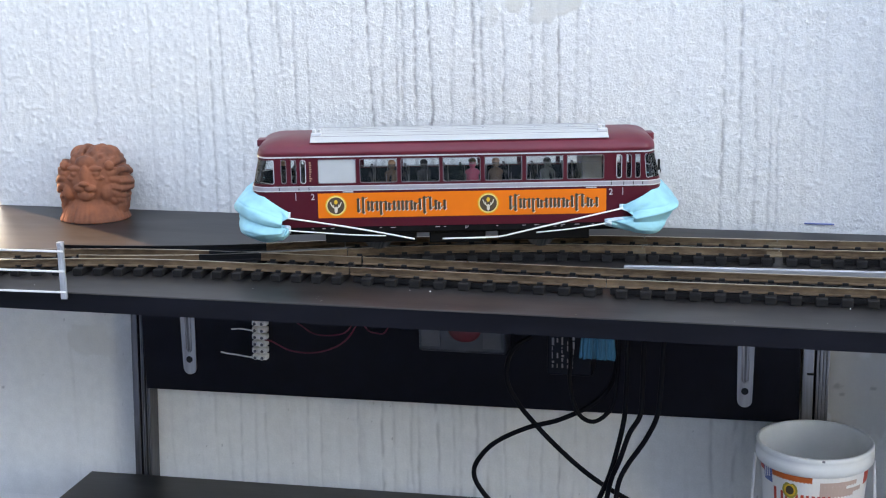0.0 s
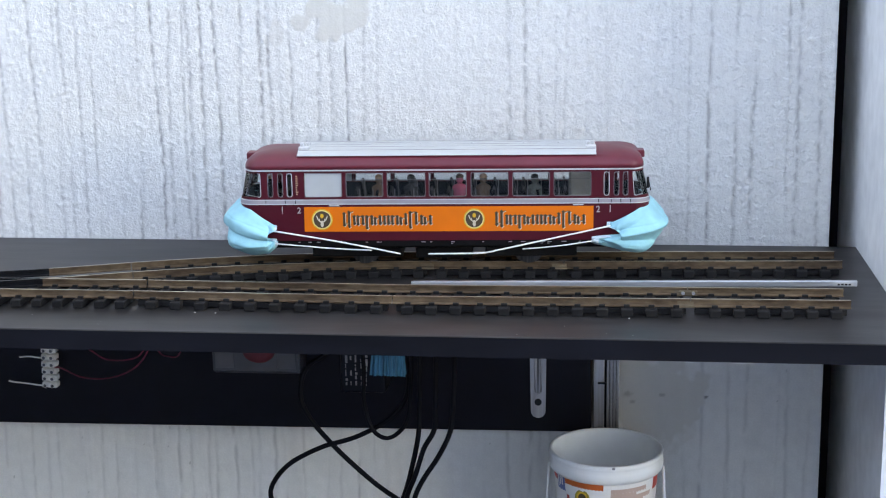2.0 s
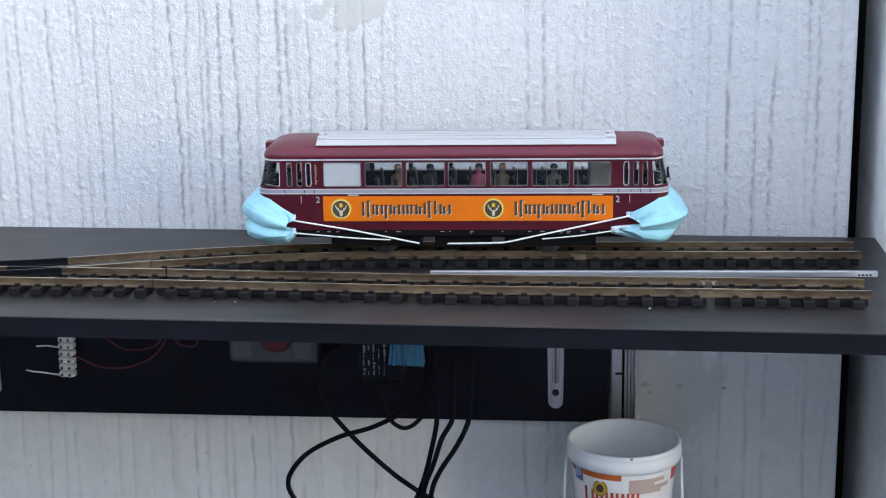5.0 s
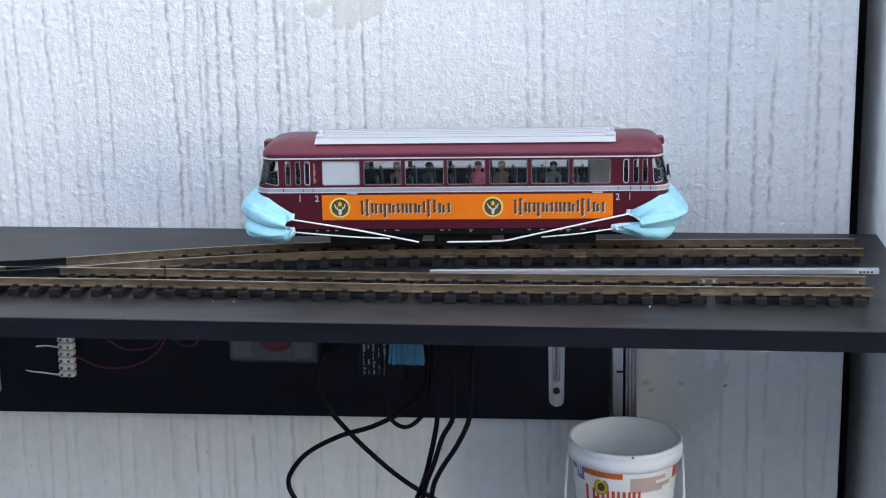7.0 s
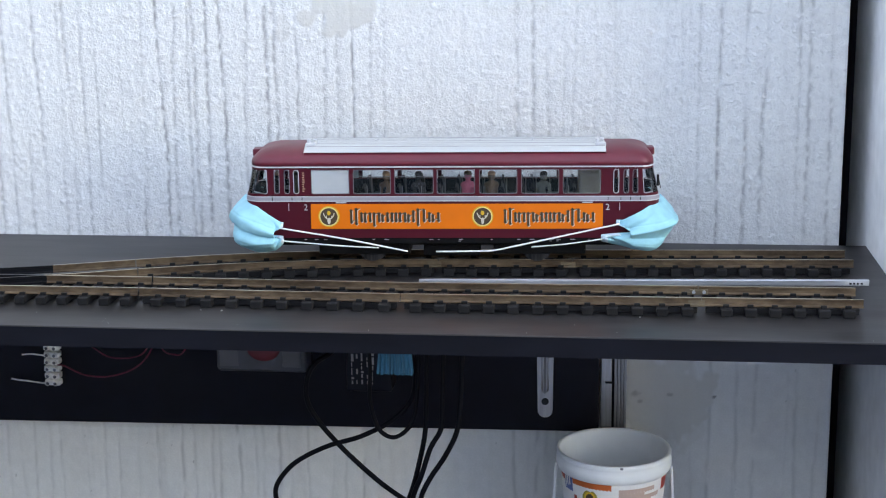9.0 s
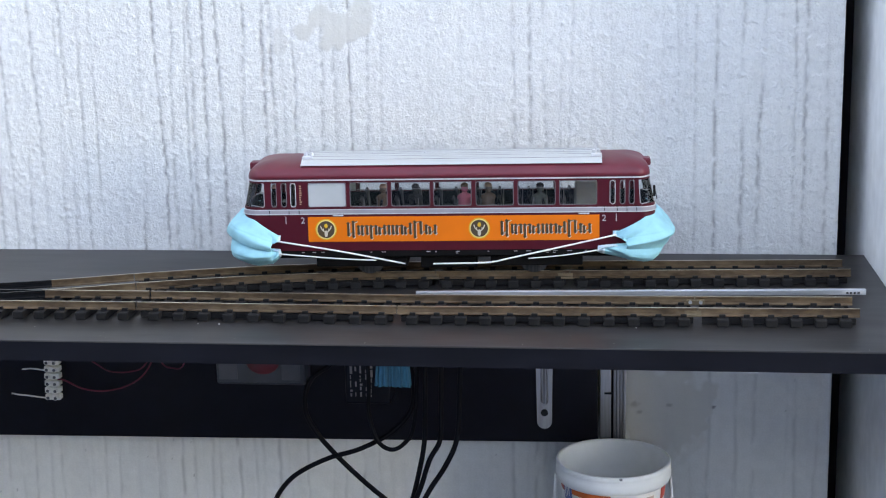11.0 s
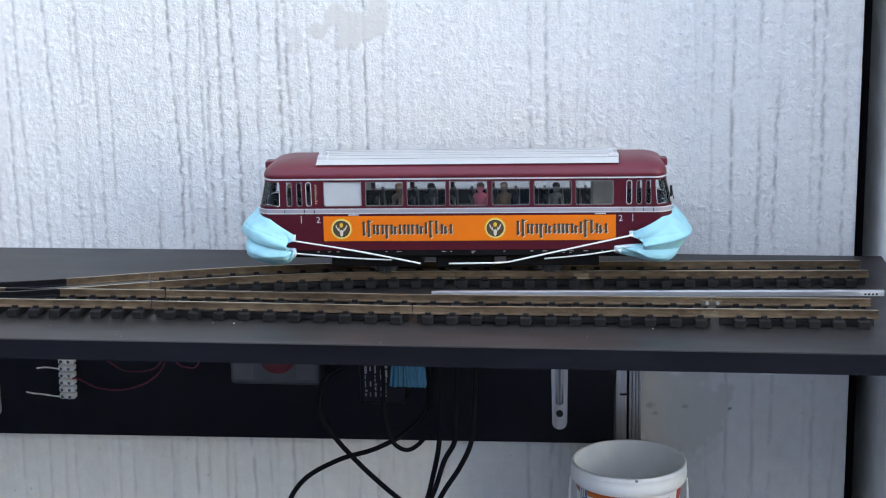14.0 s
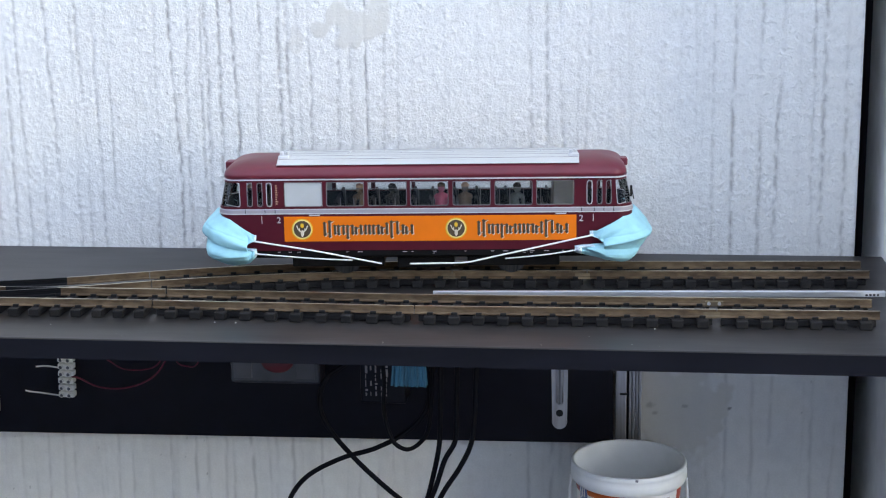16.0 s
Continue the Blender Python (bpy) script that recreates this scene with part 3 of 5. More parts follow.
def build_points():
    """The turnout: both lines on shared long sleepers, with a dark plastic frog."""
    t = thing("railway_points", "brass railway turnout on dark sleepers with black frog", "points", pose(0, 0, SHELF_Z), "railway track on the shelf")

    def rail(line, sy, s0, s1, material=BRASS, top=True, n=20):
        path = []
        for k in range(n + 1):
            p, a = line(s0 + (s1 - s0) * k / n)
            path.append(Vector((p.x - math.sin(a) * sy * GAUGE / 2, p.y + math.cos(a) * sy * GAUGE / 2, 0.0)))
        r = part("rail", sweep(path, RAIL_PROFILE), material, t)
        if top:
            part("running_surface", sweep(path, HEAD_PROFILE), BRASSTOP, r, "rubbed bright rail head")
    rail(main_line, -1, -0.52, -0.001)
    rail(main_line, 1, -0.125, -0.001)
    rail(main_line, 1, -0.52, -0.186)
    rail(branch, 1, -0.447, -0.353)
    rail(branch, -1, -0.452, -0.353)
    rail(branch, -1, -0.66, -0.522)
    rail(branch, 1, -0.70, -0.447, BLACKPLASTIC, False)
    rail(main_line, 1, -0.186, -0.125, BLACKPLASTIC, False, 8)
    rail(branch, -1, -0.522, -0.452, BLACKPLASTIC, False, 8)
    xs = [-0.349 - 0.0236 * k for k in range(18)]
    for k, x in enumerate(xs):
        p = main_line(x - J0.x)[0]
        q = branch(x - P0.x - 0.012)[0]
        bm = box(-0.0057, 0.0057, p.y - 0.0385, max(p.y + 0.036, q.y + 0.018), 0, 0.0082, 0.0009)
        for y in (p.y - GAUGE / 2, p.y + GAUGE / 2):
            for sy in (-1, 1):
                box(-0.0030, 0.0030, y + sy * 0.0040 - 0.0015, y + sy * 0.0040 + 0.0015, 0.008, 0.0110, 0, bm)
        part("sleeper", bm, SLEEPER, t).location = (x, 0, 0)
    return t


build_points()
track("track_section", main_line, -0.90, -0.522, "curved brass track leading away past the lion head")


def build_clamp():
    """A shiny clamp on the back rail where two lengths of track meet."""
    p, a = main_line(0.601)
    c = thing("rail_clamp", "small shiny metal rail clamp at a track joint", "clamp", pose(p.x, p.y + GAUGE / 2, SHELF_Z, 0, 0, math.degrees(a)))
    part("bar", box(-0.0095, 0.0095, -0.0050, -0.0019, 0.0086, 0.0140, 0.0005), JOINER, c)
    for x in (-0.0055, 0.0055):
        part("screw", cyl((x, -0.0062, 0.0116), (x, -0.0049, 0.0116), 0.0019, seg=12), ALU, c, "bright screw head")
    return c


build_clamp()


def build_rod():
    r = thing("metal_strip", "long silver metal strip lying between the tracks", "strip", pose(0.449, -0.2335, SHELF_Z + 0.0085, 0, 0, 183.6))
    part("bar", box(0.0, 0.49, -0.003, 0.003, 0.0, 0.0062, 0.0006), ALU, r)
    part("sticker", box(0.004, 0.026, 0.0031, 0.0034, 0.0008, 0.0046), SILVER, r, "small pale sticker with dark print")
    for k in range(4):
        part("print_bar", box(0.007 + k * 0.004, 0.0095 + k * 0.004, 0.0035, 0.0037, 0.0015, 0.0034), BLACKPLASTIC, r)
    return r


build_rod()


def build_specks():
    rng = random.Random(5)
    bm = bmesh.new()
    for x, y, r in ((-0.239, -0.358, 0.0010), (-0.262, -0.357, 0.0008), (0.201, -0.352, 0.0010)):
        ball((x, y, SHELF_Z + r * 0.6), r, r, r * 0.7, bm, 7, 5)
    for _ in range(26):
        r = rng.uniform(0.0002, 0.0005)
        ball((rng.uniform(-0.8, 0.46), rng.choice((rng.uniform(-0.42, -0.375), rng.uniform(-0.26, -0.21))), SHELF_Z + r * 0.6), r, r, r * 0.7, bm, 5, 4)
    tagged(part("plaster_crumbs", bm, WHITEPLASTIC), "tiny white plaster crumbs on the shelf", "crumbs", kind="stuff")


build_specks()


# ---- the railbus ----
BELT = mat("lilac_grey_band", (0.36, 0.34, 0.37), 0.4, 0.2, vary=0.05)
FRAME = mat("window_frame_metal", (0.20, 0.19, 0.20), 0.4, 0.3, vary=0.1)
HL, HW, CX = 0.2368, 0.0510, -0.0025          # half length, half width and middle of the body


def end_shift(z):
    """The ends lean in a little above the belt."""
    return -0.0075 * max(0.0, (z - 0.080) / 0.035)


def outline(n_corner=10):
    """The body's plan, anticlockwise from the front side's left end: rounded corners and gently bowed ends."""
    r, pts = 0.016, []
    for cx, cy, a0 in ((HL - r - 0.004, -HW + r, -90), (HL - r - 0.004, HW - r, 0), (-HL + r + 0.004, HW - r, 90), (-HL + r + 0.004, -HW + r, 180)):
        for k in range(n_corner + 1):
            a = radians(a0 + 90 * k / n_corner)
            p = Vector((cx + r * math.cos(a), cy + r * math.sin(a)))
            p.x += math.copysign(0.004 * max(0.0, 1 - (p.y / HW) ** 2) * max(0.0, math.cos(a) * math.copysign(1, p.x)), p.x)
            pts.append(p + Vector((CX, 0)))
    return pts


OUT = outline()
CUM = [0.0]
for _a, _b in zip(OUT, OUT[1:] + OUT[:1]):
    CUM.append(CUM[-1] + (_b - _a).length)
PERIM = CUM[-1]


def on_outline(s):
    s %= PERIM
    for i in range(len(OUT)):
        if s <= CUM[i + 1]:
            a, b = OUT[i], OUT[(i + 1) % len(OUT)]
            d = (b - a) / max(1e-9, (b - a).length)
            return a + d * (s - CUM[i]), Vector((d.y, -d.x))
    return OUT[0], Vector((0, -1))


S_FRONT0 = PERIM - (OUT[0].x - OUT[-1].x)        # arc length at the front side's left end


def s_front(x):
    return S_FRONT0 + (x - OUT[-1].x)


def s_back(x):
    i = next(i for i, p in enumerate(OUT) if p.y > HW - 1e-6)
    return CUM[i] + (OUT[i].x - x)


def band(s0, s1, z0, z1, out0=0.0, thick=0.0016, bm=None, step=0.006, zsteps=1):
    """A strip of the body's skin between two arc lengths and two heights, out0 proud of the plan."""
    bm = bm or bmesh.new()
    ss = sorted({s0, s1, *[c + k * PERIM for c in CUM for k in (-1, 0, 1, 2) if s0 + 1e-5 < c + k * PERIM < s1 - 1e-5]})
    grid = []
    for s in ss:
        p, nrm = on_outline(s)
        col = []
        for o in (out0, out0 - thick):
            for k in range(zsteps + 1):
                z = z0 + (z1 - z0) * k / zsteps
                q = p + nrm * o
                near = max(0.0, min(1.0, (abs(p.x - CX) - (HL - 0.028)) / 0.022))
                col.append(bm.verts.new((q.x + math.copysign(1, q.x) * end_shift(z) * near, q.y, z)))
        grid.append(col)
    m = zsteps + 1
    for a, b in zip(grid, grid[1:]):
        for k in range(zsteps):
            bm.faces.new((a[k], b[k], b[k + 1], a[k + 1]))
            bm.faces.new((a[m + k], a[m + k + 1], b[m + k + 1], b[m + k]))
        bm.faces.new((a[0], a[m], b[m], b[0]))
        bm.faces.new((a[m - 1], b[m - 1], b[2 * m - 1], a[2 * m - 1]))
    for e in (grid[0], grid[-1]):
        bm.faces.new((*e[:m], *reversed(e[m:])))
    return bm


def window_ring(s0, s1, z0, z1, width, out0, r=0.003, thick=0.0012, square_out=True):
    """A window's frame on the skin: a rounded opening in a strip that follows the plan."""
    bm = bmesh.new()
    inner, outer = [], []
    n = 5
    for cx, cz, a0 in ((s1 - r, z0 + r, -90), (s1 - r, z1 - r, 0), (s0 + r, z1 - r, 90), (s0 + r, z0 + r, 180)):
        for k in range(n + 1):
            a = radians(a0 + 90 * k / n)
            inner.append((cx + r * math.cos(a), cz + r * math.sin(a)))
            ro = r + width
            outer.append((cx + ro * math.cos(a), cz + ro * math.sin(a)))

    def place(s, z, o):
        p, nrm = on_outline(s)
        near = max(0.0, min(1.0, (abs(p.x - CX) - (HL - 0.028)) / 0.022))
        q = p + nrm * o
        return bm.verts.new((q.x + math.copysign(1, q.x) * end_shift(z) * near, q.y, z))
    rings = [[place(s, z, o) for s, z in pts] for pts, o in ((outer, out0 - thick), (outer, out0), (inner, out0), (inner, out0 - thick))]
    m = len(inner)
    for a, b in zip(rings, rings[1:] + rings[:1]):
        for k in range(m):
            bm.faces.new((a[k], a[(k + 1) % m], b[(k + 1) % m], b[k]))
    return bm


SIDE_WINDOWS = [(-0.1129, -0.0705), (-0.0660, -0.0222), (-0.0182, 0.0245), (0.0296, 0.0720), (0.0768, 0.1189), (0.1234, 0.1655)]
DOOR_WINDOWS = [(-0.2028, -0.1967), (-0.1913, -0.1852), (-0.1808, -0.1746), (0.1798, 0.1859), (0.1910, 0.1970), (0.2012, 0.2073)]
PANEL = (-0.1604, -0.1176)
Z_LOW, Z_SILL, Z_HEAD, Z_EAVE = 0.034, 0.0850, 0.1125, 0.1165


ROOF_H, ROOF_N = 0.0195, 2.7


def roof_z(x, y):
    b = min(1.0, abs(y) / (HW + 0.0010))
    return Z_EAVE + ROOF_H * (1 - b ** ROOF_N) ** (1 / ROOF_N)


def roof_shell():
    """The roof: the body's plan drawn in to a spine along a rounded section, so that sides and ends curve alike."""
    bm = bmesh.new()
    rings = []
    for k in range(13):
        q = math.pi / 2 * k / 12
        f, g = 1 - math.cos(q) ** (2 / ROOF_N), math.sin(q) ** (2 / ROOF_N)
        ring = []
        for i in range(160):
            p, nrm = on_outline(PERIM * i / 160)
            e = p + nrm * 0.0010
            near = max(0.0, min(1.0, (abs(p.x - CX) - (HL - 0.028)) / 0.022))
            e.x += math.copysign(1, e.x) * end_shift(Z_EAVE) * near
            c = Vector((max(-HL + 0.054, min(HL - 0.050, e.x)), 0))
            v = e + (c - e) * min(f, 0.999)
            ring.append(bm.verts.new((v.x, v.y, Z_EAVE + ROOF_H * g)))
        rings.append(ring)
    for a, b in zip(rings, rings[1:]):
        for i in range(160):
            bm.faces.new((a[i], a[(i + 1) % 160], b[(i + 1) % 160], b[i]))
    bm.faces.new(rings[0])
    return bm


def text_mesh(body, size, name, material, parent, m, depth=0.0002):
    cu = bpy.data.curves.new(name, "FONT")
    cu.body, cu.size, cu.extrude, cu.align_x, cu.align_y = body, size, depth, "CENTER", "CENTER"
    tmp = new("tmp_text", cu)
    bpy.context.view_layer.update()
    me = bpy.data.meshes.new_from_object(tmp.evaluated_get(bpy.context.evaluated_depsgraph_get()))
    bpy.data.objects.remove(tmp)
    me.materials.clear()
    me.materials.append(material)
    ob = new(name, me)
    ob.parent = parent
    ob.matrix_basis = m
    return ob


def build_sign(bus, side):
    """The orange advertising board along one side, with plain shapes for the trade mark and its word."""
    y0 = side * (HW + 0.0004)

    def flat(x0, x1, z0, z1, lift, bm=None):
        a, b = sorted((y0 + side * (lift - 0.0003), y0 + side * lift))
        return box(x0, x1, a, b, z0, z1, 0, bm)
    sign = part("advert_board", flat(-0.1618, 0.1683, 0.0447, 0.0735, 0.0005), ORANGE, bus, "bright orange advertising board")
    for x0 in (-0.1618, 0.0125):
        cx, cz = x0 + 0.0205, 0.0590

        def disc(r, lift, material, name):
            bm = cyl((cx, y0 + side * (lift - 0.0002), cz), (cx, y0 + side * lift, cz), r, seg=36)
            part(name, bm, material, sign)
        disc(0.0122, 0.0008, YELLOW, "badge_rim")
        disc(0.0110, 0.0010, CREAM, "badge_ring")
        disc(0.0098, 0.0012, INK, "badge_disc")
        bm = bmesh.new()
        for sx in (-1, 1):
            tube([(cx + sx * 0.0010, y0 + side * 0.0013, cz - 0.0030), (cx + sx * 0.0042, y0 + side * 0.0013, cz - 0.0005), (cx + sx * 0.0062, y0 + side * 0.0013, cz + 0.0042)], 0.0006, bm, 6, 4)
            tube([(cx + sx * 0.0030, y0 + side * 0.0013, cz - 0.0012), (cx + sx * 0.0030, y0 + side * 0.0013, cz + 0.0012)], 0.0005, bm, 6, 2)
        ball((cx, y0 + side * 0.0013, cz - 0.0050), 0.0019, 0.0004, 0.0038, bm)
        part("badge_shape", bm, WHITEPRINT, sign)
        part("badge_dot", ball((cx, y0 + side * 0.0013, cz + 0.0042), 0.0021, 0.0003, 0.0026), YELLOW, sign)
        # the word, as plain strokes: (offset, bottom, top) in millimetres
        strokes = ((0.5, -6.5, 7.5), (5.5, -8, 9.0), (10.8, -5, 4.5), (14.5, -5.5, 4.5), (19.5, -5, 4.5), (23.5, -9.5, 4.5), (28.5, -5, 4.5), (32, -5, 2.5), (37, -5, 4.5), (41.5, -5, 4.5),
                   (45.5, -5, 4.5), (49.5, -5, 4.5), (54.5, -5, 4.5), (58, -5, 2.5), (63, -5, 6.5), (67.5, -9, 8.5), (73.5, -5, 8), (79, -5, 4.5), (82.5, -5, 2.5), (88, -5, 4.5))
        k = 0.00113
        for shift, lift, material, name in ((0.0007, 0.0007, WHITEPRINT, "word_highlight"), (0.0, 0.0009, INK, "word_print")):
            bm = bmesh.new()
            def bar(pts):
                f = bm.faces.new([bm.verts.new((a, y0 + side * lift, c)) for a, c in pts])
                r = bmesh.ops.extrude_face_region(bm, geom=[f])
                bmesh.ops.translate(bm, vec=(0, -side * 0.00018, 0), verts=[v for v in r["geom"] if isinstance(v, bmesh.types.BMVert)])
            zc = 0.0585 - shift
            for i, (o, b, tp) in enumerate(strokes):
                x = x0 + 0.0440 + o * k + shift
                w = 0.0027
                lo, hi = zc + b * k, zc + tp * k
                bar([(x, lo + 0.0012), (x + w, lo + 0.0004), (x + w, hi - 0.0012), (x, hi - 0.0004)])
                bar([(x - 0.0010, hi - 0.0012), (x + w * 0.5, hi - 0.0024), (x + w + 0.0007, hi - 0.0010), (x + w * 0.5, hi + 0.0008)])
                bar([(x - 0.0006, lo + 0.0012), (x + w * 0.5, lo - 0.0008), (x + w + 0.0011, lo + 0.0014), (x + w * 0.5, lo + 0.0024)])
                if i % 5 != 4 and i + 1 < len(strokes):
                    z = (hi - 0.0022) if i % 2 else (lo + 0.0020)
                    gap = (strokes[i + 1][0] - o) * k
                    bar([(x + w, z), (x + gap, z + 0.0016), (x + gap, z + 0.0023), (x + w, z + 0.0008)])
            part(name, bm, material, sign)["kind"] = "stuff"


def zigzag(t):
    """A triangle wave from -1 to 1."""
    return abs((t % 1.0) * 4 - 2) - 1


def mask_shell(end):
    """A pleated mask pulled over one end of the body; end is -1 or 1. Rows from top to bottom, columns round the end."""
    bm = bmesh.new()
    nu, nv = 72, 64
    rng = random.Random(11 + end)
    ph = [rng.uniform(0, 6.28) for _ in range(8)]
    grid = []
    for i in range(nu + 1):
        u = -1 + 2 * i / nu                      # -1: tip on the front side, 1: tip on the back side
        a = abs(u)
        # plan: along the side, round the corner, across the end
        wrap = min(1.0, a / 0.60)
        ang = wrap * math.pi / 2
        y_end = math.copysign(1, u) * (HW + 0.0040) * math.sin(ang) ** 0.85 if a > 0 else 0.0
        x_end = HL - (0.0350 if end < 0 else 0.0330) + 0.0340 * max(0.0, math.cos(ang)) ** 0.7
        if a > 0.60:
            k = (a - 0.60) / 0.40
            x_end -= (0.0105 if end < 0 else 0.0180) * k
            y_end = math.copysign(HW + 0.0040 - 0.0025 * k, u)
        # heights
        side = max(0.0, (a - 0.30) / 0.70)
        top = (0.0770 if end < 0 else 0.0745) - (0.0245 if end < 0 else 0.0195) * max(0.0, min(1.0, (HL - 0.006 - x_end) / 0.0375))
        low = (0.0150 if end < 0 else 0.0170) + 0.0135 * side ** 1.4
        col = []
        for j in range(nv + 1):
            v = j / nv
            z = top + (low - top) * v
            belly = max(0.0, math.sin(math.pi * v ** 1.2)) ** 0.62
            # soft crumpling, one overhanging pleat, and sharp creases that fan out from the notch in the side edge
            fold = 0.0022 * zigzag(0.8 * u + 1.1 * v + ph[0]) + 0.0018 * zigzag(1.5 * u - 1.7 * v + ph[1]) + 0.0010 * zigzag(2.6 * v + 1.2 * u + ph[2])
            fan = math.atan2(v - 0.56, 0.95 - a)
            fold += 0.0052 * zigzag(fan * 1.15 + (0.20 if end > 0 else 0.55)) * min(1.0, math.hypot(v - 0.56, 0.95 - a) / 0.35)
            lip = 0.60 + 0.07 * math.sin(2.2 * u + ph[4]) - 0.22 * max(0.0, 0.5 - a)
            fold += (0.0042 if end < 0 else 0.0024) * max(0.0, min(1.0, (lip - v) / 0.025)) * max(0.0, min(1.0, v / 0.4))
            for c in (0.30, 0.80):
                fold -= 0.0012 * math.exp(-((v - c - 0.06 * math.sin(3 * u + ph[5])) / 0.012) ** 2)
            puff = (0.0225 if end < 0 else 0.0165) * belly * (1 - 0.80 * side) + fold * (0.30 + 0.70 * belly)
            nx, ny = math.cos(ang), math.sin(ang) * math.copysign(1, u)
            x = x_end + puff * nx - (0.006 * max(0, v - 0.8) / 0.2) * nx
            y = y_end + puff * ny * 0.7 - 0.004 * max(0, v - 0.85) / 0.15 * ny
            # the side edge is pinched in its middle: two corners stand out, with a notch between
            if a > 0.66:
                kk = (a - 0.66) / 0.34
                x += 0.024 * kk * (min(1.0, max(0.0, (v - 0.22) / 0.40)) if v < 0.62 else max(0.0, 1 - (v - 0.62) / 0.07))
                x -= (0.017 if end > 0 else 0.0) * kk * max(0.0, min(1.0, (v - 0.66) / 0.06))
                z += 0.003 * kk * math.exp(-((v - 0.5) / 0.2) ** 2)
            col.append(bm.verts.new((end * x + CX, y, z)))
        grid.append(col)
    for a, b in zip(grid, grid[1:]):
        for j in range(nv):
            bm.faces.new((a[j], b[j], b[j + 1], a[j + 1]))
    return bm, [[(p.co.copy()) for p in c] for c in (grid[0], grid[1], grid[2], grid[3], grid[4], grid[-1], grid[-2], grid[-3], grid[-4], grid[-5])]


def build_mask(bus, end):
    bm, cols = mask_shell(end)
    m = part("face_mask", bm, MASK, bus, "pale blue pleated surgical mask pulled over the end", smooth=True)
    so = m.modifiers.new("cloth", "SOLIDIFY")
    so.thickness, so.offset = 0.0007, 0
    for base in (0, 5):
        side = -1 if base == 0 else 1
        for j0, j1 in ((0, 38), (43, 64)):
            bm = bmesh.new()
            rows = [[bm.verts.new(cols[base + k][j] + Vector((0, side * 0.0007, 0))) for j in range(j0, j1 + 1)] for k in range(4)]
            for a, b in zip(rows, rows[1:]):
                for j in range(len(a) - 1):
                    bm.faces.new((a[j], a[j + 1], b[j + 1], b[j]))
            w = part("edge_weld", bm, MASKWHITE, m, "white welded edge of the mask", smooth=True)
            so = w.modifiers.new("cloth", "SOLIDIFY")
            so.thickness, so.offset = 0.0008, 0
        y = side * (HW + 0.0055)
        up, low = cols[base][5], cols[base][60]
        if end < 0:
            pts = [(up.x - 0.004, y, up.z - 0.004), (-0.125, y - side * 0.001, 0.0340), (-0.052, y - side * 0.004, 0.0185)]
            pts2 = [(low.x - 0.004, y, low.z + 0.002), (-0.13, y - side * 0.001, 0.0258), (-0.085, y - side * 0.004, 0.0228)]
        else:
            a, b = Vector((up.x + 0.004, y, up.z - 0.002)), Vector((0.050, y, 0.0212))
            pts = [tuple(a + (b - a) * q) for q in (0, 0.3, 0.6, 0.9, 1.0)] + [(0.038, y - side * 0.002, 0.0194), (0.015, y - side * 0.004, 0.0186), (-0.020, y - side * 0.005, 0.0180)]
            pts2 = [(low.x + 0.004, y, low.z + 0.002), (0.13, y - side * 0.001, 0.0280), (0.088, y - side * 0.004, 0.0235)]
        part("ear_loop", tube(pts, 0.0010, seg=8, per=8), ELASTIC, m, "white elastic ear loop", smooth=True)
        part("ear_loop", tube(pts2, 0.0008, seg=8, per=8), ELASTIC, m, "white elastic ear loop", smooth=True)


def toy_figure(bus, x, y, coat, top, hair):
    """A seated toy passenger as one plain rounded peg."""
    bm = bmesh.new()
    ball((x, y, 0.083), 0.0075, 0.0075, 0.0140, bm)
    ball((x, y, 0.0905), 0.0088, 0.0056, 0.0050, bm)
    ball((x - 0.0062, y - 0.0050, 0.0800), 0.0078, 0.0024, 0.0026, bm)
    ball((x, y, 0.101), 0.0042, 0.0042, 0.0052, bm)
    n = len(bm.faces)
    ball((x, y + 0.0006, 0.1035), 0.0046, 0.0046, 0.0038, bm)
    bm.faces.ensure_lookup_table()
    for f in bm.faces[n:]:
        f.material_index = 1
    fig = part("toy_figure", bm, coat, bus, top, smooth=True)
    fig.data.materials.append(hair)
    return fig


